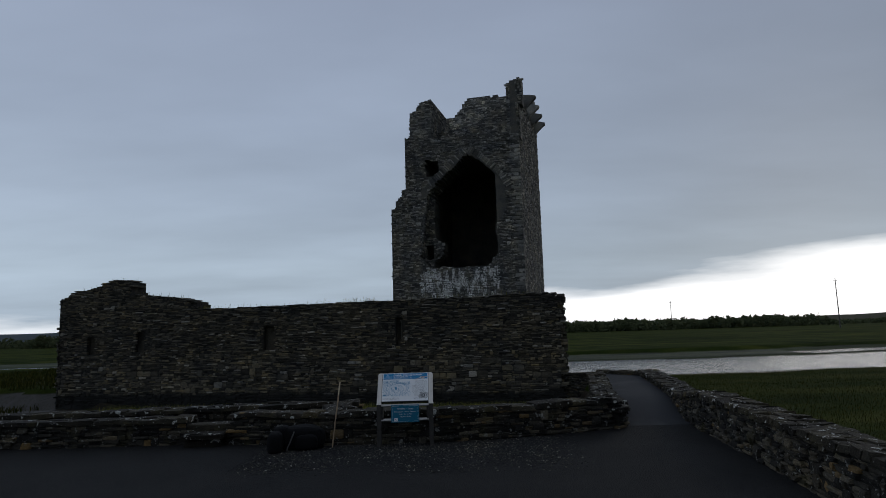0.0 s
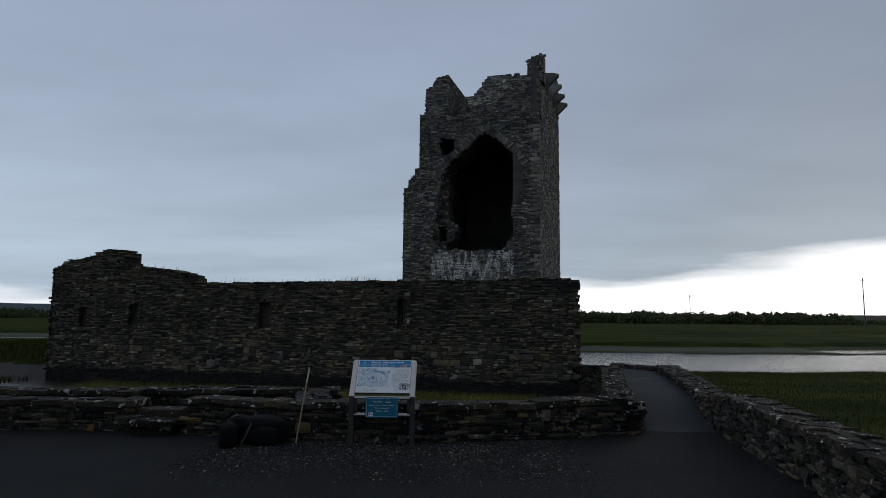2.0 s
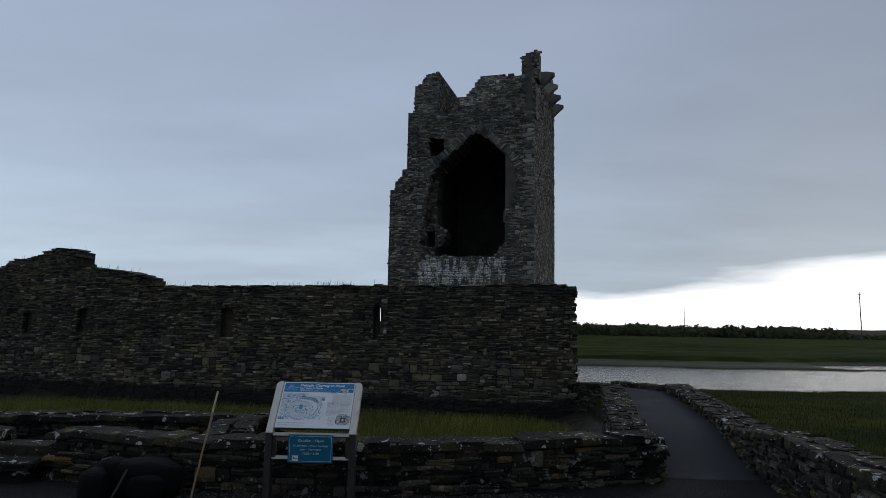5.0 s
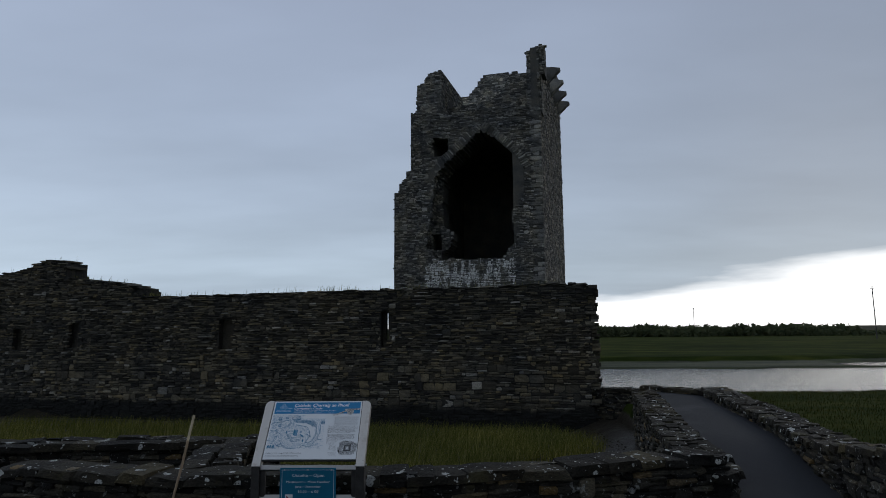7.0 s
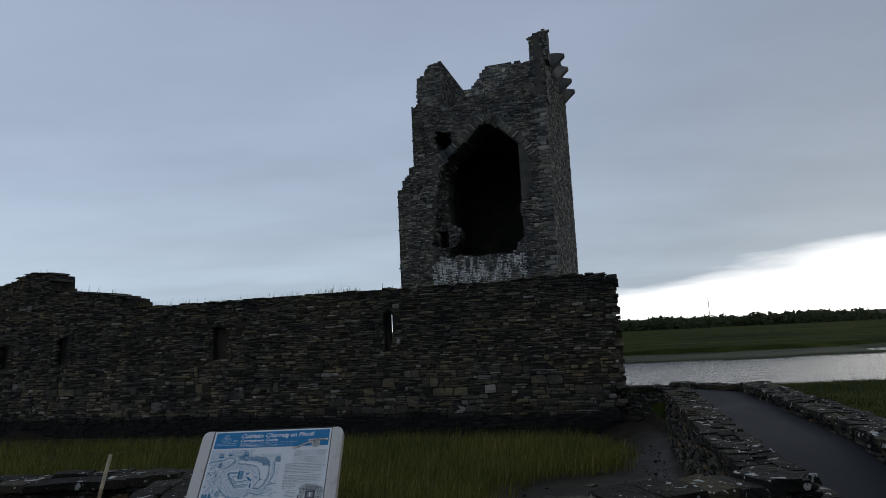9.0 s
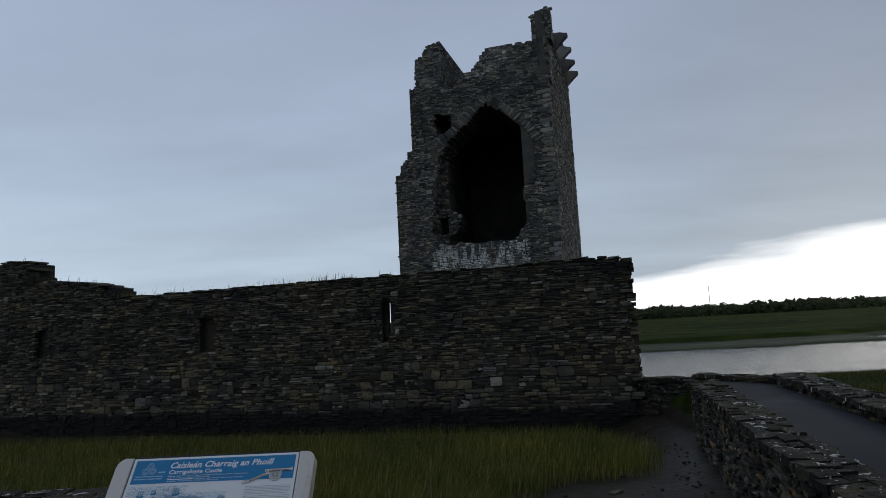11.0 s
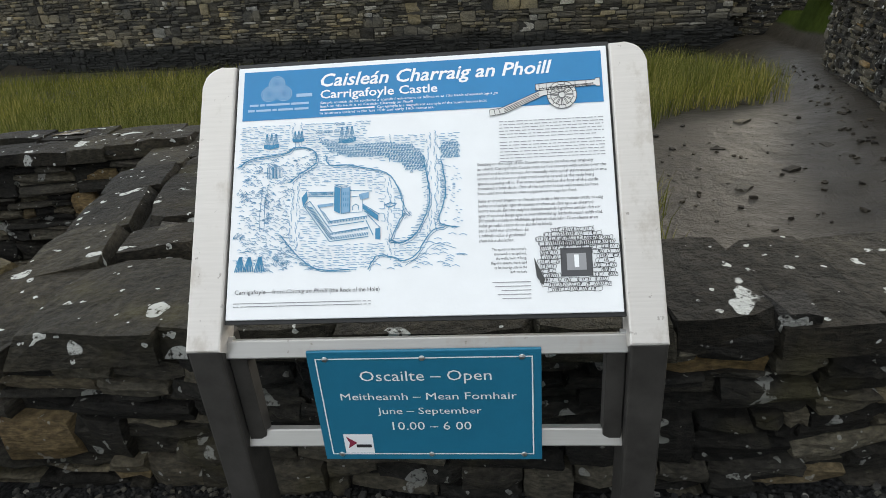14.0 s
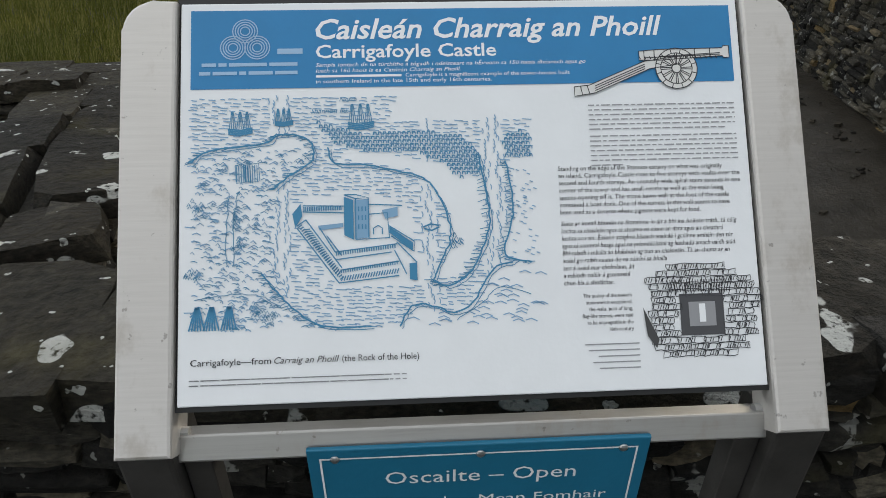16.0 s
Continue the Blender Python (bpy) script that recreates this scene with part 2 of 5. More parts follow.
def plain(name, colour, rough=0.5, metal=0.0, wear=0.0, spec=0.4):
    k = Nodes(name, rough, metal, spec)
    col = colour
    if wear:
        col = k.mix(wear, colour, k.ramp(k.noise(14, 6), [(0.3, (0.45, 0.44, 0.42)), (0.7, (1.2, 1.2, 1.2))]), "MULTIPLY")
        k.bump(k.noise(120, 3), 0.15, 0.002)
        return k.done(col, k.math("ADD", rough - 0.12, k.math("MULTIPLY", k.noise(20, 4), 0.24)))
    return k.done(col)


def steel(name, colour, rough, metal):
    """Brushed steel with scuffs and brownish water stains."""
    k = Nodes(name, rough, metal, 0.5)
    brush = k.noise(9, 4, (1, 22, 22))
    col = k.mix(0.16, colour, k.ramp(brush, [(0.3, (0.7, 0.69, 0.68)), (0.7, (1.12, 1.12, 1.12))]), "MULTIPLY")
    stain = k.step(k.noise(7, 6, (1, 1, 0.5), 0.7), 0.54, 0.7)
    col = k.mix(k.math("MULTIPLY", stain, 0.5), col, (0.33, 0.28, 0.23))
    scuff = k.step(k.noise(48, 3), 0.68, 0.73)
    col = k.mix(k.math("MULTIPLY", scuff, 0.55), col, (0.16, 0.14, 0.12))
    k.bump(brush, 0.12, 0.002)
    return k.done(col, k.math("ADD", rough - 0.1, k.math("MULTIPLY", k.noise(16, 4), 0.22)))


M_GRAVEL, M_ASPHALT, M_GROUND, M_WATER = gravel_mat(), asphalt_mat(), ground_mat(), water_mat()
M_GRASS = grass_mat("cord_grass", (0.065, 0.078, 0.018), (0.15, 0.165, 0.038), (0.4, 0.36, 0.16))
M_FIELD = grass_mat("meadow_grass", (0.014, 0.018, 0.004), (0.027, 0.033, 0.006), (0.065, 0.06, 0.016))
M_LEAF = grass_mat("far_leaves", (0.06, 0.075, 0.045), (0.085, 0.105, 0.06), (0.11, 0.125, 0.075))
M_STEEL = steel("brushed_steel", (0.58, 0.545, 0.51), 0.42, 0.45)
M_RAIL = steel("dull_steel", (0.4, 0.385, 0.365), 0.38, 0.7)
# steel painted dark to imitate its reflection of the ground; the mottling is wear
M_POST = plain("weathered_post_dark_reflection", (0.05, 0.046, 0.042), 0.6, 0.2, 0.7)
M_BOLT = plain("bolt_metal", (0.5, 0.5, 0.5), 0.35, 0.9)
M_BOARD = plain("white_board", (0.83, 0.84, 0.85), 0.35, 0, 0.06)
M_EDGE = plain("black_edging", (0.02, 0.02, 0.02), 0.5)
M_BLUE = plain("panel_blue", (0.006, 0.21, 0.46), 0.35, 0, 0.1)
M_TEAL = plain("notice_blue", (0.006, 0.16, 0.27), 0.4, 0, 0.15)
M_INK = plain("black_ink", (0.03, 0.03, 0.035), 0.5)
M_FINE = plain("grey_fine_print", (0.3, 0.3, 0.31), 0.5)
M_PRINT = plain("blue_print_ink", (0.035, 0.23, 0.4), 0.5)
M_PALEINK = plain("pale_blue_print_ink", (0.2, 0.38, 0.55), 0.5)
M_WHITE = plain("white_print", (0.85, 0.86, 0.87), 0.4)
M_RED = plain("dark_red_print", (0.25, 0.03, 0.06), 0.4)
M_PALELOGO = plain("pale_print", (0.32, 0.5, 0.68), 0.4)
M_STICK = plain("peeled_wood", (0.34, 0.24, 0.15), 0.7, 0, 0.5)
M_STICKTIP = plain("pale_bare_wood", (0.55, 0.45, 0.3), 0.7, 0, 0.4)
M_BAG = plain("black_nylon", (0.006, 0.006, 0.007), 0.85, 0, 0.4, 0.15)
M_STRAP = plain("pale_webbing", (0.07, 0.068, 0.065), 0.7)
M_POLE = plain("tarred_pole", (0.09, 0.085, 0.08), 0.8, 0, 0.4)


# ---- mesh helpers ----
def mesh_of(name, verts, faces, material, smooth=False):
    me = bpy.data.meshes.new(name)
    me.from_pydata([tuple(v) for v in verts], [], [tuple(f) for f in faces])
    me.materials.append(material)
    me.update()
    if smooth:
        me.polygons.foreach_set("use_smooth", [True] * len(me.polygons))
    return me


def part(name, bm, material, parent, label=""):
    me = bpy.data.meshes.new(name)
    bmesh.ops.recalc_face_normals(bm, faces=bm.faces)
    bm.to_mesh(me)
    bm.free()
    me.materials.append(material)
    ob = new(name, me)
    ob.parent = parent
    return tagged(ob, label)


def box(bm, x0, x1, y0, y1, z0, z1, m=None, bevel=0.0):
    made = bmesh.ops.create_cube(bm, size=1, matrix=Matrix.Translation(((x0 + x1) / 2, (y0 + y1) / 2, (z0 + z1) / 2)) @ Matrix.Diagonal((x1 - x0, y1 - y0, z1 - z0, 1)))
    vs = made["verts"]
    if bevel:
        es = list({e for v in vs for e in v.link_edges})
        r = bmesh.ops.bevel(bm, geom=es, offset=bevel, segments=2, affect="EDGES", profile=0.5)
        vs = list({v for f in r["faces"] for v in f.verts} | {v for v in vs if v.is_valid})
    if m is not None:
        bmesh.ops.transform(bm, matrix=m, verts=vs)
    return bm


def thing(name, label, category, group="", kind="", at=(0, 0, 0), rz=0):
    e = new(name)
    e.matrix_world = pose(*at, 0, 0, rz)
    e.empty_display_size = 0.2
    return tagged(e, label, category, group, kind)


# unit stones: y runs from the bed (0) to the face (1); a rough 4 x 4 face on a plain bed
STONES = []
_r = random.Random(5)
for _s in range(20):
    v = []
    slope_x, slope_z, dent = _r.uniform(-0.16, 0.16), _r.uniform(-0.16, 0.16), _r.uniform(0.3, 1.0)
    cut = [_r.random() ** 2 * 0.13 for _ in range(4)]
    tilt_z = (_r.uniform(-0.1, 0.1), _r.uniform(-0.1, 0.1))
    tilt_x = (_r.uniform(-0.05, 0.05), _r.uniform(-0.05, 0.05))
    for a in range(4):
        for c in range(4):
            x, z = (-0.5, -0.2, 0.2, 0.5)[a], (-0.5, -0.18, 0.18, 0.5)[c]
            rim = (a in (0, 3)) + (c in (0, 3))
            pull = cut[(a == 3) * 2 + (c == 3)] if rim == 2 else 0
            x *= 1 - pull - (0.05 * _r.random() if a in (0, 3) else 0)
            z *= 1 - pull * 1.2 - (0.09 * _r.random() if c in (0, 3) else 0)
            z, x = z * 0.97 + tilt_z[z > 0] * x, x * 0.98 + tilt_x[x > 0] * z
            y = 1.0 + slope_x * x + slope_z * z + _r.uniform(-0.16, 0.13) * dent - (0.0, 0.09, 0.17)[rim] * _r.uniform(0.2, 1.3)
            v.append((x + _r.uniform(-0.04, 0.04) * (rim == 0), y, z))
    for a, c in ((0, 0), (3, 0), (3, 3), (0, 3)):
        v.append((-0.5 + a / 3, 0.0, -0.5 + c / 3))
    STONES.append(np.array(v))
# flat slabs for wall tops
SLABS = []
for s in STONES[:10]:
    q = s.copy()
    q[:16, 1] = 1.0 + (q[:16, 1] - 1.0) * 0.4
    SLABS.append(q)
_rim = [(0, 0), (1, 0), (2, 0), (3, 0), (3, 1), (3, 2), (3, 3), (2, 3), (1, 3), (0, 3), (0, 2), (0, 1)]
STONE_FACES = [(4 * a + c, 4 * a + c + 4, 4 * a + c + 5, 4 * a + c + 1) for a in range(3) for c in range(3)]
for k in range(4):
    q = [4 * a + c for a, c in (_rim[3 * k], _rim[3 * k + 1], _rim[3 * k + 2], _rim[(3 * k + 3) % 12])]
    m, n = 16 + k, 16 + (k + 1) % 4
    STONE_FACES += [(m, q[1], q[0], q[0]), (m, n, q[2], q[1]), (n, q[3], q[2], q[2])]
STONE_FACES = [tuple(dict.fromkeys(f)) for f in STONE_FACES]
NV = 20
_cache = {}


def stone_mesh(i, material, slab=False):
    key = (i, slab, material.name)
    if key not in _cache:
        _cache[key] = mesh_of("stone", SLABS[i % 10] if slab else STONES[i], STONE_FACES, material)
    return _cache[key]


class Run:
    """A line on the plan; u metres along it, the face looking to its right-hand side when flip is 1."""

    def __init__(self, pts, flip=1):
        self.p = np.array(pts, float)
        d = np.diff(self.p, axis=0)
        self.len = np.hypot(d[:, 0], d[:, 1])
        self.t = d / self.len[:, None]
        self.cum = np.concatenate(([0], np.cumsum(self.len)))
        self.total, self.flip = self.cum[-1], flip

    def at(self, u):
        i = int(min(max(np.searchsorted(self.cum, u, "right") - 1, 0), len(self.len) - 1))
        q = self.p[i] + self.t[i] * (u - self.cum[i])
        t = self.t[i]
        return q, t, np.array((t[1], -t[0])) * self.flip


def lay(u0, u1, v0, v1, inside, rng, course=(0.06, 0.14), length=(0.14, 0.5), big=0.06, joint=0.012):
    """Rubble brought to rough bands: runs of thin beds between taller jumper stones, as (u, v, width, height)."""
    out, v, seed = [], v0, rng.uniform(0, 50)
    sway = lambda c, q: 0.5 * course[1] * noise.noise((c * 0.7, q * 0.9, seed))

    def put(c, m, w, h):
        if not (u0 <= c <= u1 and inside(c, m)):
            return
        if inside(c - w * 0.42, m) and inside(c + w * 0.42, m):
            out.append((c, m + sway(c, m), w - joint, (h - joint) * rng.uniform(0.9, 1.08)))
        else:
            out.append((c, m, min(w * 0.55, 0.2), h - joint))

    while v < v1:
        band = rng.uniform(1.1, 2.3) * course[1]
        u = u0 - rng.uniform(0, length[1])
        while u < u1:
            if rng.random() < big * 2.2:
                w = band * rng.uniform(0.8, 1.7)
                put(u + w / 2, v + band / 2, w, band)
                u += w
                continue
            run = rng.uniform(0.8, 3.2) * length[1]
            cuts = [0.0]
            while cuts[-1] < band - course[0] * 0.6:
                cuts.append(cuts[-1] + rng.uniform(*course))
            k = band / cuts[-1]
            for a, b in zip(cuts, cuts[1:]):
                x = u
                while x < u + run - 0.02:
                    w = min(rng.uniform(*length) * (0.6 + 0.8 * rng.random()), u + run - x)
                    if u + run - x - w < length[0] * 0.6:
                        w = u + run - x
                    put(x + w / 2, v + (a + b) / 2 * k, w, (b - a) * k)
                    x += w
            u += run
        v += band
    return out


def set_stones(name, parent, run, stones, rng, material, proud=(0.015, 0.05), depth=0.1, single=None, lean=0.0, pick=None):
    """Places stones on the face of a run: those that single() picks are objects of their own, the rest one joined mesh."""
    joined, count = {}, 0
    for u, v, w, h in stones:
        q, t, n = run.at(u)
        i = rng.randrange(len(STONES))
        n0 = rng.uniform(*proud) - depth - lean * v
        mat = material if pick is None else pick(u, v, rng)
        m = Matrix(((-t[0] * w * run.flip, n[0] * depth, 0, q[0] + n[0] * n0), (-t[1] * w * run.flip, n[1] * depth, 0, q[1] + n[1] * n0), (0, 0, h, v), (0, 0, 0, 1)))
        tilt = Matrix.Rotation(rng.uniform(-0.03, 0.03), 4, "Y")
        m = m @ tilt if h > 0.05 else m
        if single is not None and count < 300 and single(u, v):
            ob = new(name, stone_mesh(i, mat))
            ob.matrix_world = m
            ob.parent = parent
            count += 1
        else:
            joined.setdefault(mat.name, (mat, []))[1].append(STONES[i] @ np.array(m.to_3x3()).T + np.array(m.translation))
    for mat, vs in joined.values():
        faces = [tuple(NV * k + i for i in f) for k in range(len(vs)) for f in STONE_FACES]
        ob = new(name + "work", mesh_of(name + "work", np.concatenate(vs), faces, mat))
        ob.parent = parent
        tagged(ob, kind="stuff")


def core(name, run, inside, u0, u1, v0, v1, cell, n0, n1, material, parent=None, lean=0.0):
    """A solid wall of small cells, wherever inside(u, v) holds, from n0 (face) back to n1."""
    nu, nv = int(math.ceil((u1 - u0) / cell)), int(math.ceil((v1 - v0) / cell))
    us, vs = np.linspace(u0, u1, nu + 1), np.linspace(v0, v1, nv + 1)
    on = np.zeros((nu + 2, nv + 2), bool)
    for i in range(nu):
        for j in range(nv):
            on[i + 1, j + 1] = inside((us[i] + us[i + 1]) / 2, (vs[j] + vs[j + 1]) / 2)
    index, verts, faces = {}, [], []

    def vert(i, j, k):
        if (i, j, k) not in index:
            q, t, n = run.at(us[i])
            d = (n0 - lean * vs[j]) if k == 0 else n1
            index[(i, j, k)] = len(verts)
            verts.append((q[0] + n[0] * d, q[1] + n[1] * d, vs[j]))
        return index[(i, j, k)]

    for i in range(nu):
        for j in range(nv):
            if not on[i + 1, j + 1]:
                continue
            faces.append([vert(i, j, 0), vert(i + 1, j, 0), vert(i + 1, j + 1, 0), vert(i, j + 1, 0)])
            faces.append([vert(i, j + 1, 1), vert(i + 1, j + 1, 1), vert(i + 1, j, 1), vert(i, j, 1)])
            for di, dj, a, b in ((-1, 0, (i, j + 1), (i, j)), (1, 0, (i + 1, j), (i + 1, j + 1)), (0, -1, (i, j), (i + 1, j)), (0, 1, (i + 1, j + 1), (i, j + 1))):
                if not on[i + 1 + di, j + 1 + dj]:
                    faces.append([vert(*a, 0), vert(*a, 1), vert(*b, 1), vert(*b, 0)])
    ob = new(name, mesh_of(name, verts, faces, material))
    ob.parent = parent
    return ob


def in_poly(poly):
    p = [tuple(q) for q in poly]

    def test(x, y):
        c, j = False, len(p) - 1
        for i in range(len(p)):
            if (p[i][1] > y) != (p[j][1] > y) and x < (p[j][0] - p[i][0]) * (y - p[i][1]) / (p[j][1] - p[i][1]) + p[i][0]:
                c = not c
            j = i
        return c
    return test


# ---- plan ----
FRONT = [(-11, 0.95), (-4.2, 0.85), (-3.3, 0.66), (-1.3, 0.3), (0, 0.27), (1, 0.28), (1.5, 0.37), (2, 0.52), (3, 0.85), (4.15, 1.3)]
LEFT = [(4.26, 1.9), (4.34, 3.0), (4.78, 5.2), (5.33, 7.7), (5.8, 10.0)]
RIGHT = [(4.3, -18), (4.6, -9), (4.9, -5), (5.27, -1.9), (5.6, 1.2), (5.85, 2.6), (6.18, 4.2), (6.68, 6.5), (7.2, 9.4), (7.45, 10.6)]
BAWN_O, BAWN_A = (5.45, 14.0), radians(12)
TOWER_O, TOWER_A = (6.6, 33.4), radians(15)
MUD_Z, WATER_Z = -0.88, -1.2


def along(line, v, axis=0):
    return float(np.interp(v, [p[axis] for p in line], [p[1 - axis] for p in line]))


def ramp_up(y):
    """The footpath climbs a little on to the causeway."""
    return 0.27 * smooth(1.5, 4.5, y)


def smooth(a, b, x):
    t = min(max((x - a) / (b - a), 0), 1)
    return t * t * (3 - 2 * t)


def bawn_point(u, n=0.0):
    c, s = math.cos(BAWN_A), math.sin(BAWN_A)
    return (BAWN_O[0] - c * u + s * n, BAWN_O[1] + s * u + c * n)


def land(x, y):
    """Height of the ground sheet."""
    lump = noise.noise((x * 0.35, y * 0.35, 3.0)) * 0.05 + noise.noise((x * 0.04, y * 0.04, 7.0)) * 0.15
    lx, rx = along(LEFT, y, 1) + 0.25, along(RIGHT, y, 1) + 0.25
    if y < 11.5 and x > rx:
        z = -0.16 + lump * 0.7 - 0.35 * smooth(10, 40, y)
    elif y < along(FRONT, x) + 0.3 and x < 4.6:
        return -0.03
    elif 1.2 < y < 12.6 and lx <= x <= rx:
        return -0.05 + ramp_up(y)
    else:
        # depth behind the long wall, measured square to it
        d = (y - BAWN_O[1]) * math.cos(BAWN_A) + (x - BAWN_O[0]) * math.sin(BAWN_A)
        if d < 0.5 and x < lx:
            return MUD_Z + noise.noise((x * 1.3, y * 1.3, 1.0)) * 0.035 + noise.noise((x * 5, y * 5, 2.0)) * 0.012 + 0.14 * smooth(1.7, 0.5, lx - x) * smooth(0.5, 2.5, y) - 0.28 * smooth(-4.5, -0.8, d) * smooth(0.2, 1.5, lx - x)
        inland = 1 - smooth(0.98, 1.15, math.hypot((x + 6) / 13.2, (y - 35) / 16))
        z = -0.22 + lump * 0.7 - 0.3 * smooth(12, 40, y)
        if inland > 0:
            z = z * (1 - inland) + 0.3 * inland
    near = 19.3 + 0.1 * abs(x) + 32 * smooth(-16, -30, x) + 1.5 * noise.noise((x * 0.03, 0, 5.0))
    far = 50 + 0.02 * abs(x) + 21 * smooth(-25, -50, x) + 4 * noise.noise((x * 0.02, 0, 9.0))
    inland = 1 - smooth(0.98, 1.15, math.hypot((x + 6) / 13.2, (y - 35) / 16))
    dip = smooth(near - 3, near + 1.5, y) * (1 - smooth(far - 2, far + 3, y)) * (1 - inland)
    z = z * (1 - dip) - 2.0 * dip
    if y > far:
        z = -1.1 + 0.12 * smooth(far, far + 7, y) + 0.42 * smooth(far + 7.5, far + 9, y) + lump * 0.5 + 0.45 * smooth(far + 12, 150, y) + 1.0 * smooth(270, 600, y)
        # a side creek winds into the far marsh
        creek = smooth(34, 39, x) * math.exp(-((y - far - 6.0 - 0.8 * math.sin(x * 0.3)) / 3.2) ** 2)
        z = z * (1 - creek) - 1.5 * creek
    return z


def axis(parts):
    out = []
    for a, b, s in parts:
        out += list(np.arange(a, b, s))
    return out + [parts[-1][1]]


GX = axis([(-2600, -600, 200), (-600, -100, 25), (-100, -30, 3), (-30, -12, 1), (-12, 12, 0.3), (12, 40, 1.2), (40, 120, 4), (120, 600, 20), (600, 2600, 200)])
GY = axis([(-300, -40, 40), (-40, -4, 4), (-4, 18, 0.3), (18, 80, 1.0), (80, 200, 6), (200, 700, 25), (700, 3000, 200)])
gv = [(x, y, land(x, y)) for y in GY for x in GX]
nx = len(GX)
gf = [(j * nx + i, j * nx + i + 1, (j + 1) * nx + i + 1, (j + 1) * nx + i) for j in range(len(GY) - 1) for i in range(nx - 1)]
ground = tagged(new("ground", mesh_of("ground", gv, gf, M_GROUND, True)), "salt meadow and dark tidal mud round the ruin", "ground", kind="structure")
bm = bmesh.new()
bmesh.ops.create_grid(bm, x_segments=2, y_segments=2, size=2500, matrix=Matrix.Translation((0, 200, WATER_Z)))
water = part("water", bm, M_WATER, None)
tagged(water, "grey rippled tidal creek under an overcast sky", "water", kind="structure")

# gravel forecourt
verts, faces = [], []
gys = axis([(-20, -6, 1.0), (-6, -1.0, 0.35)])
for y in gys:
    rx = along(RIGHT, y, 1) + 0.15
    for k in range(41):
        x = -14 + (rx + 14) * k / 40
        verts.append((x, y, 0.012 * noise.noise((x, y, 0.0))))
for k in range(41):
    x = -14 + (along(RIGHT, 1.9, 1) + 0.15 + 14) * k / 40
    verts.append((x, along(FRONT, x) + 0.25 + 0.45 * smooth(4.1, 4.5, x), 0.0))
for j in range(len(gys)):
    for k in range(40):
        a = j * 41 + k
        faces.append((a, a + 1, a + 42, a + 41))
tagged(new("pavement_gravel", mesh_of("pavement_gravel", verts, faces, M_GRAVEL)), "dark wet gravel forecourt before the low walls", "gravel", kind="structure")
verts, faces = [], []
for j, y in enumerate(axis([(1.25, 12.3, 0.4)])):
    a, b = along(LEFT, y, 1) + 0.1, along(RIGHT, y, 1) + 0.15
    if y > 10:
        a = 6.1
    if y > 10.6:
        b = 7.6 - (y - 10.6) * 0.85
    if y < 2.0:
        a = 4.2
    for k in range(7):
        x = a + (b - a) * k / 6
        verts.append((x, y, ramp_up(y) - 0.016 + 0.024 * smooth(1.2, 1.9, y) + 0.006 * noise.noise((x, y, 4.0)) + 0.02 * math.sin(math.pi * k / 6) * smooth(1.5, 3, y)))
n7 = len(verts) // 7
for j in range(n7 - 1):
    for k in range(6):
        a = j * 7 + k
        faces.append((a, a + 1, a + 8, a + 7))
tagged(new("path", mesh_of("path", verts, faces, M_ASPHALT, True)), "worn dark asphalt footpath between two stone walls", "path", kind="structure")

# ---- the long outer wall ----
rng = random.Random(11)
bawn_run = Run([BAWN_O, bawn_point(24.2)], flip=-1)
TOP_U = [-1, 0.0, 0.25, 1.5, 3.7, 6.7, 10.8, 13.4, 16.5, 16.6, 17.4, 18.85, 20.05, 20.12, 21.2, 21.6, 21.95, 23.4, 23.7, 24.2]
TOP_V = [3.3, 3.38, 3.45, 3.44, 3.40, 3.40, 3.38, 3.35, 3.33, 3.66, 3.88, 4.04, 4.16, 4.82, 4.94, 4.76, 4.58, 4.38, 4.15, 4.05]
SLITS = [(6.68, 7.02, 1.45, 2.62), (12.6, 13.22, 1.4, 2.48), (19.25, 19.75, 1.45, 2.43), (21.95, 22.42, 1.4, 2.25)]


def bawn_end(v):
    return 0.05 + float(np.interp(v, [-1, -0.2, 0.3, 0.55, 0.7, 1.0, 1.8, 2.6, 3.1, 3.5], [-0.1, 0.08, 0.06, -0.22, -0.22, -0.06, 0.0, -0.02, 0.1, 0.14]))


def bawn_solid(u, v):
    return bawn_end(v) < u < 24.0 and v < np.interp(u, TOP_U, TOP_V) + 0.05 * noise.noise((u * 2.5, 0, 2.0)) - 0.03


def bawn_open(u, v):
    return any(a < u < b and c < v < d for a, b, c, d in SLITS)


def bawn_face(u, v):
    return bawn_solid(u, v) and not bawn_open(u, v)


def bawn_back(u, v):
    return bawn_solid(u, v) and not (6.78 < u < 6.9 and 1.75 < v < 2.58)


bawn = thing("wall_outer", "long ruined rubble flagstone castle wall with arrow slits", "castle wall", kind="structure")
core("wall_core", bawn_run, bawn_face, -0.3, 24.2, -1.4, 5.15, 0.085, 0.0, -0.24, M_BAWNCORE, bawn)
core("wall_core", bawn_run, bawn_back, -0.3, 24.2, -1.4, 5.15, 0.08, -0.24, -0.4, M_BAWN, bawn)
core("wall_core", bawn_run, lambda u, v: bawn_solid(u, v) and not (6.75 < u < 7.4 and 1.6 < v < 2.65), -0.3, 24.2, -1.4, 5.15, 0.12, -0.4, -1.1, M_BAWNCORE, bawn)
stones = lay(-0.3, 24.2, 1.0, 5.2, bawn_face, rng, (0.035, 0.09), (0.1, 0.42), 0.09, 0.008)
stones += lay(-0.3, 24.2, -1.3, 1.0, bawn_face, rng, (0.045, 0.13), (0.12, 0.42), 0.17, 0.009)
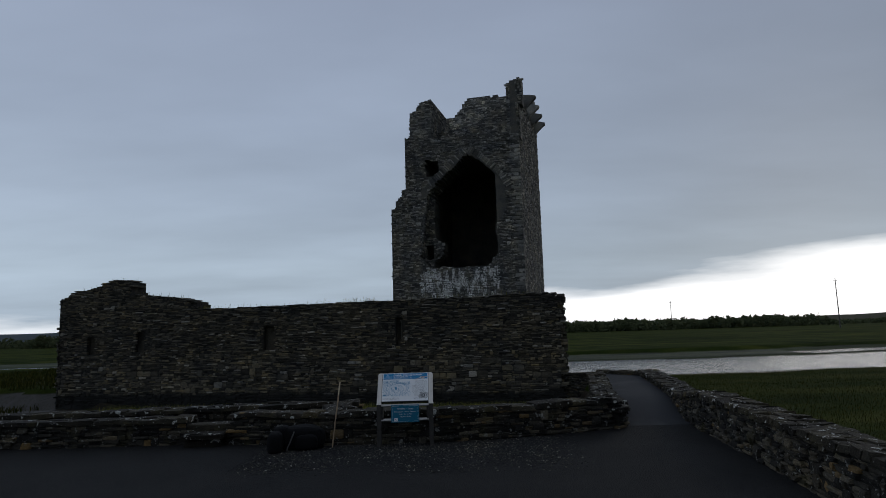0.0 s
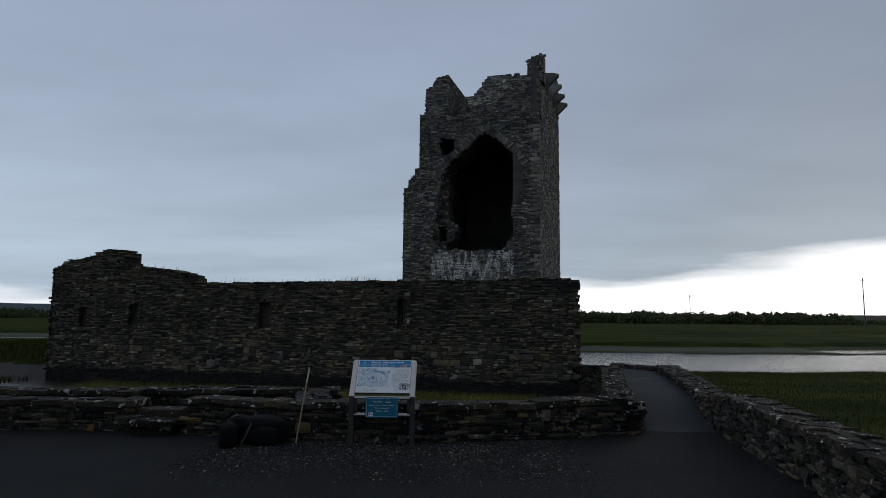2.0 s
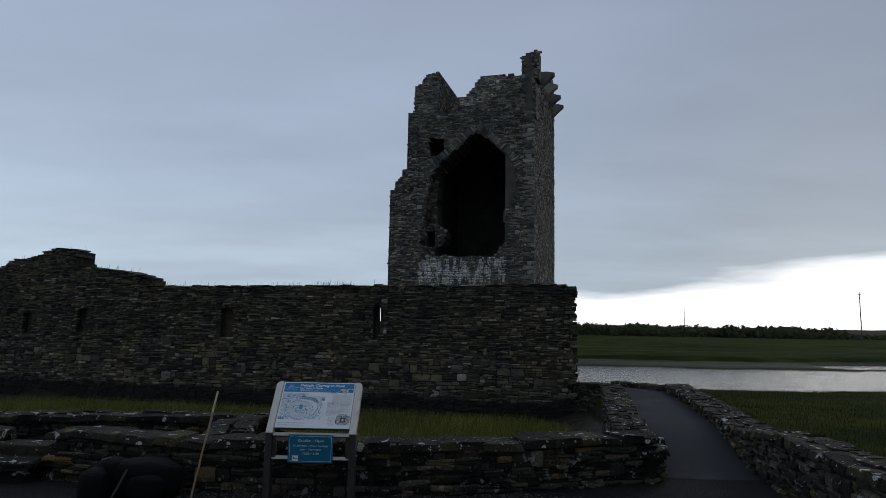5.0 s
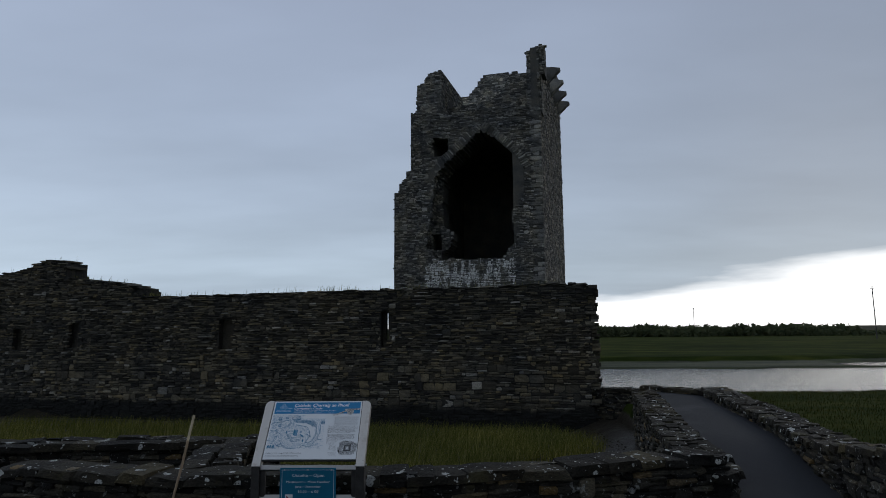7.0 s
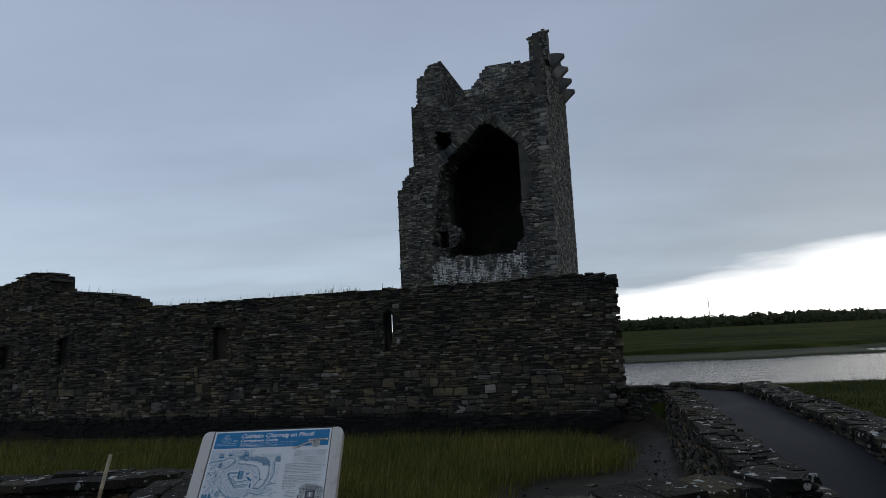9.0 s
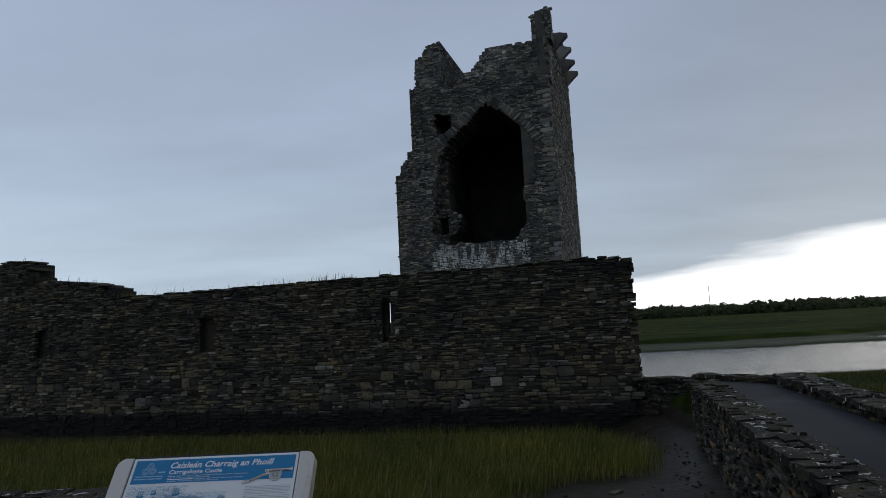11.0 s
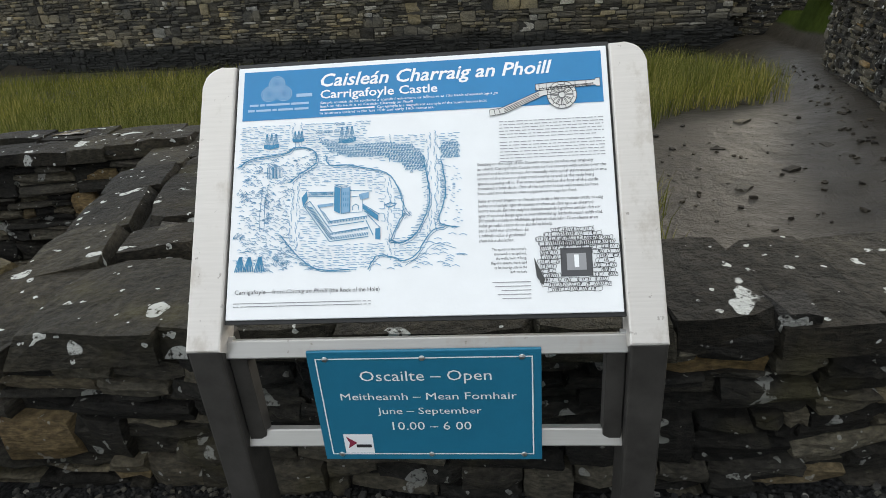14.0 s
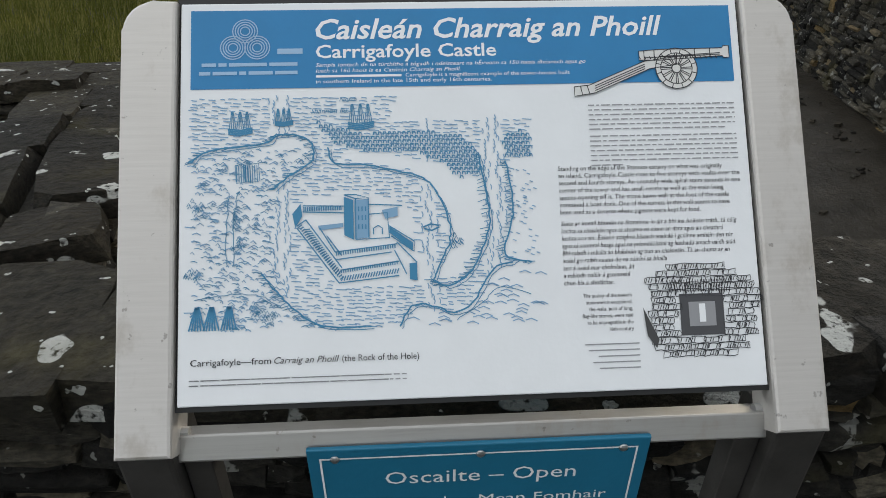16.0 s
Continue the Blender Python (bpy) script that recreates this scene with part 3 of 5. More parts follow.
set_stones("stone", bawn, bawn_run, stones, rng, M_BAWN, (0.01, 0.07), 0.13, single=lambda u, v: 0.1 < u < 3.4 and 0.2 < v < 2.2)
# loose top course, lying across the wall
tops = [(u, float(np.interp(u, TOP_U, TOP_V)) + rng.uniform(-0.05, 0.02), rng.uniform(0.2, 0.6), rng.uniform(0.05, 0.1)) for u in np.arange(0.3, 23.8, 0.3)]
set_stones("coping_stone", bawn, bawn_run, tops, rng, M_BAWN, (0.0, 0.08), 0.9)
set_stones("end_stone", bawn, Run([bawn_point(0.1, 1.1), bawn_point(0.1)], 1), lay(0.05, 1.05, -0.9, 3.4, lambda u, v: True, rng, (0.06, 0.15), (0.15, 0.5)), rng, M_BAWN, (-0.02, 0.2), 0.3)
# the return at the far end
ret_run = Run([bawn_point(24.0, -0.0), bawn_point(24.0, 9)], flip=-1)
core("return_core", ret_run, lambda u, v: v < 4.1 - 0.15 * u, 0, 9, -1.1, 4.4, 0.3, 0.0, -1.0, M_BAWNCORE, bawn)
set_stones("return_stone", bawn, ret_run, lay(0, 9, -1.05, 4.0, lambda u, v: v < 4.1 - 0.15 * u, rng), rng, M_BAWN)

# ---- the tower ----
ca, sa = math.cos(TOWER_A), math.sin(TOWER_A)


def tower_point(u, w):
    return (TOWER_O[0] - ca * u + sa * w, TOWER_O[1] + sa * u + ca * w)


DEEP, WIDE = 12.7, 10.15
front_run = Run([tower_point(-0.6, 0), tower_point(WIDE + 0.1, 0)], flip=-1)
right_run = Run([tower_point(0, 0), tower_point(0, DEEP)], flip=1)
left_run = Run([tower_point(WIDE, DEEP), tower_point(WIDE, 0)], flip=1)
back_run = Run([tower_point(WIDE, DEEP), tower_point(0, DEEP)], flip=-1)
inner_back = Run([tower_point(0, DEEP - 2), tower_point(WIDE, DEEP - 2)], flip=-1)
OUTLINE = in_poly([(0, -1), (WIDE, -1), (WIDE, 11.35), (9.82, 11.4), (9.65, 12.3), (9.35, 12.45), (9.28, 12.85), (8.92, 13.05), (8.92, 17.05),
                   (8.6, 17.05), (6.2, 16.75), (4.4, 16.95), (0.9, 16.6), (0, 16.6)])
BREACH = in_poly([(3.97, 15.3), (3.15, 14.8), (2.25, 13.95), (1.6, 13.15), (1.22, 12.4), (1.15, 11.2), (1.3, 10.4), (1.8, 9.95), (2.1, 9.35), (1.8, 8.75),
                  (1.85, 7.7), (2.3, 7.1), (2.85, 6.65), (5.8, 6.7), (7.2, 6.8), (7.85, 7.6), (7.8, 8.5), (7.5, 10.3), (7.25, 12.4), (6.7, 13.05), (5.9, 13.75), (5.0, 14.5)])
NICHE = in_poly([(6.35, 13.75), (7.3, 13.7), (7.35, 15.15), (6.3, 15.0)])


def rag(u, v, k=0.12):
    return u + k * noise.noise((u * 2, v * 2.4, 1.5)), v + k * noise.noise((u * 2, v * 2.4, 8.5))


def tower_front(u, v):
    u = u - 0.6
    a, b = rag(u, v)
    return OUTLINE(u + 0.3 * (a - u), v) and not BREACH(a, b) and not NICHE(a, b)


tower = thing("castle_tower", "tall roofless grey limestone tower house with a huge breach", "castle tower")
core("front_wall", front_run, tower_front, 0.6, 10.9, -0.6, 17.2, 0.17, 0.0, -2.3, M_TOWERCORE, tower)
core("side_wall", right_run, lambda u, v: True, 0, DEEP, -2.2, 16.5, 0.5, 0.0, -1.9, M_TOWERCORE, tower)
core("parapet", right_run, lambda u, v: v < 20.7 - 0.4 * smooth(2, 4, u) + 0.15 * noise.noise((u, 0, 3)), 0, DEEP, 16.5, 21.4, 0.25, 0.0, -0.55, M_TOWERCORE, tower)
core("side_wall", left_run, lambda u, v: v < 11.3, 0, DEEP, -2.2, 12, 0.5, 0.0, -1.25, M_TOWERCORE, tower)
core("inner_side_wall", left_run, lambda u, v: True, 0, DEEP, -0.6, 16.4, 0.5, -1.26, -2.1, M_TOWERCORE, tower)
BACK_U, BACK_V = [0, 1.55, 2.65, 3.6, 4.26, 5.99, 7.48, 10.15], [22.1, 22.1, 22.2, 23.4, 24.0, 23.86, 23.6, 23.4]
core("back_wall", back_run, lambda u, v: v < np.interp(u, BACK_U, BACK_V) + 0.2 * noise.noise((u * 2, 1, 3)), 0, WIDE, -2.2, 24.4, 0.25, 0.0, -2.0, M_TOWERCORE, tower)
set_stones("back_stone", tower, inner_back, lay(1.5, WIDE - 1, 16.5, 24, lambda u, v: v < np.interp(WIDE - u, BACK_U, BACK_V) - 0.08, rng, (0.07, 0.16), (0.15, 0.45)), rng, M_LITTOWER)
# broken inner cross wall behind the front wall head
CROSS_U, CROSS_V = [0.5, 2.35, 2.6, 3.1, 4.2, 7.0], [19.75, 19.8, 19.2, 18.55, 18.05, 17.9]
cross_run = Run([tower_point(0.5, 2.1), tower_point(7.0, 2.1)], flip=-1)
cross = lambda u, v: v < np.interp(u + 0.5, CROSS_U, CROSS_V) + 0.12 * noise.noise((u * 3, 0, 6))
core("cross_wall", cross_run, cross, 0, 6.5, 16.4, 20.2, 0.13, 0.0, -0.8, M_TOWERCORE, tower)
set_stones("cross_stone", tower, cross_run, lay(0, 6.5, 16.5, 20.0, cross, rng, (0.06, 0.14), (0.12, 0.42)), rng, M_TOWER)
# vault over the breached hall, floor of the open top
bm = bmesh.new()
q = [tower_point(a, b) for a, b in ((0.5, 0.5), (8.5, 0.5), (8.5, DEEP - 0.5), (0.5, DEEP - 0.5))]
lo, hi = [bm.verts.new((*p, 15.9)) for p in q], [bm.verts.new((*p, 16.5)) for p in q]
bm.faces.new(lo), bm.faces.new(hi)
for i in range(4):
    bm.faces.new((lo[i], lo[(i + 1) % 4], hi[(i + 1) % 4], hi[i]))
part("vault_slab", bm, M_TOWERCORE, tower)


def tower_tone(u, v, r):
    return M_WASH if 1.9 < u - 0.6 < 7.9 and 4.0 < v < 6.9 - 0.5 * r.random() else M_TOWER


stones = lay(0.6, 10.8, 3.0, 17.2, tower_front, rng, (0.06, 0.14), (0.12, 0.42), 0.05, 0.016)
stones = [s for s in stones if not (12.2 < s[1] < 16.2 and BREACH(3.97 + (s[0] - 0.6 - 3.97) * 0.86, 12.0 + (s[1] - 12.0) * 0.86))]
set_stones("stone", tower, front_run, stones, rng, M_TOWER, (0.0, 0.07), 0.15, single=lambda u, v: 4.5 < v < 6.9 and 3 < u < 6.5, pick=tower_tone)
stones = lay(0, DEEP, 3.0, 20.6, lambda u, v: v < 20.6 - 0.4 * smooth(2, 4, u), rng, (0.09, 0.2), (0.2, 0.6), 0.04, 0.018)
set_stones("side_stone", tower, right_run, stones, rng, M_TOWER, (0.0, 0.05), 0.15)
# rough stones lining the near side of the breach
lining = []
for v in np.arange(7.0, 13.2, 0.16):
    for ub in np.arange(8.2, 6.0, -0.05):
        if not tower_front(ub + 0.6, v):
            break
    side_run = Run([tower_point(ub + 0.03, 0.05), tower_point(ub + 0.03, 2.25)], 1)
    lining.append((side_run, [(u, float(v), rng.uniform(0.2, 0.5), 0.15) for u in np.arange(0.15, 2.2, 0.36)]))
for side_run, st in lining:
    set_stones("breach_stone", tower, side_run, st, rng, M_TOWER, (0.0, 0.14), 0.25, single=lambda u, v: True)
# the torn thickness of the wall, stepping in behind the breach
jamb_run = Run([tower_point(5.8, 1.0), tower_point(8.2, 1.0)], flip=-1)
torn = lambda u, v: u + 5.8 > 6.95 + 0.35 * noise.noise((v * 0.9, 0, 4)) + 0.15 * noise.noise((v * 3.5, 0, 2)) - 0.5 * smooth(9.4, 8.6, v) * smooth(7.2, 7.8, v) and not (7.0 < u + 5.8 < 7.7 and 7.5 < v < 8.7)
core("torn_jamb", jamb_run, torn, 0, 2.4, 6.3, 13.6, 0.13, 0.0, -1.3, M_TOWERCORE, tower)
set_stones("jamb_stone", tower, jamb_run, lay(0, 2.4, 6.6, 13.4, torn, rng, (0.07, 0.16), (0.15, 0.42)), rng, M_TOWER, (0.0, 0.16), 0.2)
# quoins on the corner
for k, v in enumerate(np.arange(3.2, 16.6, 0.3)):
    L = 0.75 if k % 2 else 0.45
    set_stones("quoin", tower, front_run, [(0.6 + L / 2 - 0.03, v, L, 0.28)], rng, M_TOWER, (0.05, 0.08), 0.16, single=lambda u, v: True)
# arch stones over the breach
for side, pts in ((0, [(0.98, 12.5), (1.45, 13.35), (2.15, 14.15), (3.05, 14.98), (3.9, 15.6)]), (1, [(7.0, 13.15), (6.1, 13.85), (5.2, 14.65), (4.5, 15.2), (4.05, 15.6)])):
    seg = Run(pts)
    for s in np.arange(0.08, seg.total, 0.15):
        q, t, n = seg.at(s)
        if side == 1:
            n = -n
        if n[1] < 0:
            n = -n
        c = q + n * 0.12
        u_dir, x, y = (-ca, sa), *tower_point(c[0], -0.02)
        long_, wide_ = rng.uniform(0.42, 0.62), rng.uniform(0.09, 0.13)
        ax = Vector((-ca * n[0], sa * n[0], n[1])) * long_
        az = Vector((-ca * t[0], sa * t[0], t[1])) * wide_
        ay = Vector((-sa, -ca, 0)) * 0.16
        if ax.cross(ay).dot(az) < 0:
            az = -az
        ob = new("voussoir", stone_mesh(rng.randrange(len(STONES)), M_TOWER))
        ob.matrix_world = Matrix(((ax[0], ay[0], az[0], x), (ax[1], ay[1], az[1], y), (ax[2], ay[2], az[2], c[1]), (0, 0, 0, 1))) @ Matrix.Translation((0, -0.75, 0))
        ob.parent = tower
# turrets: a slim pier on one corner, a stub of gable on the other
pier_run = Run([tower_point(-0.35, 0.1), tower_point(0.8, 0.1)], flip=-1)
pier = lambda u, v: v < 20.55 + 0.3 * smooth(0.8, 0.3, u) + 0.12 * noise.noise((u * 4, 0, 1)) and (v > 18.8 or u > 0.2)
core("corner_pier", pier_run, pier, 0, 1.17, 16.2, 21.0, 0.12, 0.0, -1.0, M_TOWERCORE, tower)
set_stones("pier_stone", tower, pier_run, lay(0, 1.15, 16.3, 20.8, pier, rng, (0.07, 0.15), (0.15, 0.42)), rng, M_TOWER)
gable_run = Run([tower_point(6.85, 0.4), tower_point(8.62, 0.4)], flip=-1)
gable = lambda u, v: v < np.interp(u, [0, 0.85, 1.0, 1.25, 1.45, 1.75], [20.15, 20.0, 19.8, 19.4, 19.3, 19.1]) + 0.12 * noise.noise((u * 5, 0, 1)) and v < 19.35 + 6 * max(0, 1.7 - u)
core("gable_stub", gable_run, gable, 0, 1.77, 16.4, 20.5, 0.12, 0.0, -5.8, M_TOWERCORE, tower)
set_stones("gable_stone", tower, gable_run, lay(0, 1.75, 16.5, 20.3, gable, rng, (0.07, 0.15), (0.15, 0.42)), rng, M_TOWER)
set_stones("gable_stone", tower, Run([tower_point(6.85, 0.4), tower_point(6.85, 6.2)], 1), lay(0, 5.8, 16.6, 20.0, lambda u, v: not (2.0 < u < 2.9 and 17.2 < v < 18.9), rng, (0.08, 0.17), (0.18, 0.5)), rng, M_TOWER)
for w in (4.3, 6.6, 8.9, 11.2):
    bm = bmesh.new()
    prof = [(-0.1, 19.75), (0.12, 19.85), (0.4, 20.2), (0.95, 20.62), (0.98, 20.8), (0.5, 20.92), (-0.1, 21.0)]
    sides = [[bm.verts.new((x, y, z + 0.03 * noise.noise((x * 3, w, z)))) for x, z in prof] for y in (-0.24, 0.24)]
    bm.faces.new(sides[0]), bm.faces.new(sides[1])
    for i in range(len(prof)):
        bm.faces.new((sides[0][i], sides[0][(i + 1) % 7], sides[1][(i + 1) % 7], sides[1][i]))
    bmesh.ops.bevel(bm, geom=list(bm.edges), offset=0.03, segments=1, affect="EDGES")
    ob = part("corbel", bm, M_TOWER, tower)
    ob.matrix_world = Matrix(((ca, sa, 0, tower_point(0, w)[0]), (-sa, ca, 0, tower_point(0, w)[1]), (0, 0, 1, 0), (0, 0, 0, 1)))


# ---- low dry-stone walls ----
def offset(pts, d):
    p = np.array(pts, float)
    out = []
    for i in range(len(p)):
        a, b = p[max(i - 1, 0)], p[min(i + 1, len(p) - 1)]
        t = (b - a) / np.hypot(*(b - a))
        out.append(tuple(p[i] + np.array((t[1], -t[0])) * d))
    return out


def low_wall(label, pts, thick, top, bottom_a, bottom_b, faces="ab", seed=1, single=None, cap=(0.18, 0.55), skew=0.1, course=(0.03, 0.085), rows=2):
    """pts: the line of face a, the right-hand face; the wall stands to the left of it. top: height along the run."""
    r = random.Random(seed)
    th = thing("low_wall", label, "stone wall", group="low walls of the forecourt")
    a_run, b_run = Run(pts, 1), Run(offset(pts, -thick), -1)
    total = min(a_run.total, b_run.total)
    hgt = top if callable(top) else (lambda u: top)
    solid = lambda u, v: v < hgt(u) - 0.07
    vmax = max(hgt(u) for u in np.linspace(0, total, 30))
    core("wall_core", a_run, solid, 0, a_run.total, min(bottom_a, bottom_b) - 0.1, vmax, 0.1, -0.02, -thick + 0.02, M_LOWCORE, th)
    for key, run, bot in (("a", a_run, bottom_a), ("b", b_run, bottom_b)):
        if key in faces:
            st = lay(0, run.total, bot - 0.02, vmax - 0.05, lambda u, v: v < hgt(u) - 0.05, r, course, (0.09, 0.36), 0.12, -0.002)
            set_stones("stone", th, run, st, r, M_LOW, (-0.015, 0.045), 0.12, single=single if key == "a" else None)
    # flat stones along the top in one to three uneven rows
    splits = [k / rows for k in range(rows + 1)]
    for k in range(rows):
        u = -r.uniform(0, 0.1)
        while u < a_run.total - 0.05:
            w = min(r.uniform(*cap), a_run.total - u)
            if w < 0.07:
                break
            c = max(u + w / 2, 0.05)
            q, t, n = a_run.at(c)
            e = 0.05
            slope = (hgt(c + e) - hgt(c - e)) / (2 * e)
            lean = r.uniform(-0.05, 0.05) * rows
            up = Vector((-t[0] * slope + n[0] * lean, -t[1] * slope + n[1] * lean, 1)).normalized()
            wob = 0.06 / rows
            s0 = splits[k] * thick + (r.uniform(-wob, wob) if k else -0.05 + r.uniform(-0.025, 0.015))
            s1 = splits[k + 1] * thick + (r.uniform(-wob, wob) if k < rows - 1 else 0.05 + r.uniform(-0.015, 0.025)) + 0.012
            mid, h = (s0 + s1) / 2, r.uniform(0.07, 0.1)
            yaw = r.uniform(-skew, skew)
            ax = Vector((t[0] * math.cos(yaw) - t[1] * math.sin(yaw), t[1] * math.cos(yaw) + t[0] * math.sin(yaw), 0)) * (w + 0.02)
            az = Vector((n[0], n[1], 0)) * (s1 - s0)
            ay = up * h
            if ax.cross(ay).dot(az) < 0:
                ax = -ax
            ob = new("capstone", stone_mesh(r.randrange(10), M_CAP, True))
            zz = hgt(c) - 0.088 + r.uniform(-0.012, 0.012)
            ob.matrix_world = Matrix(((ax[0], ay[0], az[0], q[0] - n[0] * mid), (ax[1], ay[1], az[1], q[1] - n[1] * mid), (ax[2], ay[2], az[2], zz), (0, 0, 0, 1)))
            ob.parent = th
            u += w
    return th


front_pts = [(x, y) for x, y in FRONT if -3.4 < x]
low_wall("low dark dry-stone wall with lichened capstones behind the sign", front_pts, 0.38, lambda u: 0.595 + 0.012 * math.sin(u * 3), -0.02, MUD_Z, "ab", 3, single=lambda u, v: 1.7 < u < 5.4, cap=(0.24, 0.58), skew=0.12, rows=1)
low_wall("low dry-stone wall stub beside the footpath", [(4.16, 1.2), (4.36, 1.42), (4.44, 1.85)], 0.24, 0.4, -0.02, -0.02, "a", 4)
# the wall between footpath and moat; its right-hand face looks on the path
low_wall("low dry-stone wall between footpath and moat", [(4.48, 1.9), (4.56, 3.0), (5.0, 5.2), (5.55, 7.7), (6.0, 10.0)], 0.44, lambda u: 0.45 + 0.03 * smooth(0, 1.5, u), -0.02, MUD_Z, "ab", 5, cap=(0.1, 0.26), skew=0.2, rows=3)
low_wall("very low dry-stone wall along the grassy causeway", [(7.8, 13.55), (6.6, 13.9), (5.6, 14.5)], 0.38, 0.2, -0.5, MUD_Z, "ab", 6, cap=(0.1, 0.26), skew=0.2, rows=3)
low_wall("long low dry-stone wall beside the footpath", [(x, y) for x, y in reversed(RIGHT)], 0.5, lambda u: 0.5 + 0.2 * smooth(8.0, 10.0, u), -0.02, -0.4, "ab", 7, single=lambda u, v: 8.5 < u < 13, cap=(0.1, 0.3), skew=0.2, rows=3)
low_wall("low dry-stone wall across the end of the footpath", [(6.35, 12.2), (6.85, 11.5), (7.5, 10.6)], 0.36, 0.41, -0.02, -0.4, "ab", 8, cap=(0.12, 0.34), skew=0.2)
low_wall("low dry-stone wall on the far side of the stile", [(-11, 1.75), (-5.8, 2.0), (-3.9, 2.4), (-1.2, 2.62)], 0.42, 0.53, -0.6, MUD_Z, "ab", 9)
low_wall("sloping dry-stone wall of flat slabs at the stile", [(-1.9, 2.45), (-1.65, 1.4), (-1.42, 0.66)], 0.46, lambda u: 0.52 + 0.08 * smooth(0, 2, u), -0.6, MUD_Z, "ab", 10, cap=(0.35, 0.8), skew=0.3)
low_wall("low dry-stone wall left of the stile steps", [(-11, 0.9), (-4.25, 0.82)], 0.42, 0.5, -0.02, -0.5, "ab", 12)

# stile steps
r = random.Random(21)
stile = thing("stile", "stone stile of thick flagstone steps in the low wall", "stile")
for x0, x1, y0, y1, z0, z1 in ((-4.2, -3.45, 0.45, 0.85, 0.14, 0.24), (-4.15, -3.5, 0.5, 0.9, -0.02, 0.13), (-4.3, -3.35, 0.85, 1.25, 0.0, 0.36)):
    bm = bmesh.new()
    box(bm, x0, x1, y0, y1, z0, z1, bevel=0.025)
    for v in bm.verts:
        v.co += Vector((r.uniform(-0.02, 0.02), r.uniform(-0.02, 0.02), r.uniform(-0.008, 0.008)))
    part("step", bm, M_CAP, stile)

# ---- the information sign ----
sign = thing("information_sign", "tilted white castle information panel on a steel lectern stand", "sign")
SL = Vector((0, 0.355, 0.468)).normalized()
PM = Matrix(((1, 0, 0, 0), (0, SL[1], -SL[2], 0), (0, SL[2], SL[1], 0.785), (0, 0, 0, 1)))
PW, PH = 0.84, 0.587
for s in (-1, 1):
    bm = bmesh.new()
    # arm: long plate with a rounded upper outer corner
    out = [(s * 0.425, -0.068), (s * 0.503, -0.068)]
    for k in range(7):
        a = math.pi / 2 * k / 6
        out.append((s * (0.503 - 0.045 + 0.045 * math.cos(a)), 0.59 - 0.045 + 0.045 * math.sin(a)))
    out.append((s * 0.425, 0.59))
    lo, hi = [bm.verts.new((x, y, -0.05)) for x, y in out], [bm.verts.new((x, y, 0.012)) for x, y in out]
    bm.faces.new(lo), bm.faces.new(hi)
    for i in range(len(out)):
        bm.faces.new((lo[i], lo[(i + 1) % len(out)], hi[(i + 1) % len(out)], hi[i]))
    bmesh.ops.bevel(bm, geom=[e for e in bm.edges if all(v.co.z > 0 for v in e.verts)], offset=0.005, segments=2, affect="EDGES", profile=0.5)
    bmesh.ops.transform(bm, matrix=PM, verts=bm.verts)
    part("arm", bm, M_STEEL, sign, "brushed steel arm")
    bm = bmesh.new()
    x0, x1 = sorted((s * 0.428, s * 0.503))
    box(bm, x0, x1, -0.045, 0.06, -0.05, 0.737, bevel=0.006)
    post = part("post", bm, M_POST, sign, "weathered steel post, dark ground reflection painted in")
    for z in (0.735, 0.49):
        bm = bmesh.new()
        bmesh.ops.create_cone(bm, cap_ends=True, segments=8, radius1=0.009, radius2=0.009, depth=0.012, matrix=pose(s * 0.509, 0.03, z, 0, 90, 0))
        part("bolt", bm, M_BOLT, post)
        bm = bmesh.new()
        bmesh.ops.create_cone(bm, cap_ends=True, segments=8, radius1=0.009, radius2=0.009, depth=0.014, matrix=pose(s * 0.421, 0.0, z, 0, 90, 0))
        part("bolt", bm, M_BOLT, post)
for z in (0.712, 0.462):
    bm = bmesh.new()
    box(bm, -0.43, 0.43, -0.022, 0.022, -0.02, 0.02, m=pose(0, 0.0, z, -28, 0, 0), bevel=0.003)
    part("rail", bm, M_RAIL, sign, "brushed steel rail")
for s in (-1, 1):
    # inner uprights, mitred into the rails
    bm = bmesh.new()
    prof = [(s * 0.426, 0.722), (s * 0.426, 0.45), (s * 0.386, 0.478), (s * 0.386, 0.694)]
    sides = [[bm.verts.new((x, y, z)) for x, z in prof] for y in (-0.02, 0.02)]
    bm.faces.new(sides[0]), bm.faces.new(sides[1])
    for i in range(4):
        bm.faces.new((sides[0][i], sides[0][(i + 1) % 4], sides[1][(i + 1) % 4], sides[1][i]))
    bmesh.ops.recalc_face_normals(bm, faces=bm.faces)
    bmesh.ops.bevel(bm, geom=list(bm.edges), offset=0.002, segments=1, affect="EDGES")
    part("upright", bm, M_POST, sign, "weathered inner upright, dark ground reflection painted in")
bm = bmesh.new()
box(bm, -0.427, 0.427, -0.008, 0.6, -0.022, -0.002, m=PM)
part("backing", bm, M_EDGE, sign, "black backing plate")
bm = bmesh.new()
box(bm, -PW / 2, PW / 2, 0, PH, -0.002, 0.006, m=PM, bevel=0.002)
panel = part("panel", bm, M_BOARD, sign, "white printed panel with blue heading and engraving")


def P(s, d, lift=0.0066):
    """A place on the panel: s across, d down, both 0 to 1."""
    return PM @ Vector(((s - 0.5) * PW, (1 - d) * PH, lift))


def flat(polys, lift, material, name, parent, frame_of):
    bm = bmesh.new()
    for poly in polys:
        vs = [bm.verts.new(frame_of(a, b, lift)) for a, b in poly]
        bm.faces.new(vs)
    return part(name, bm, material, parent)


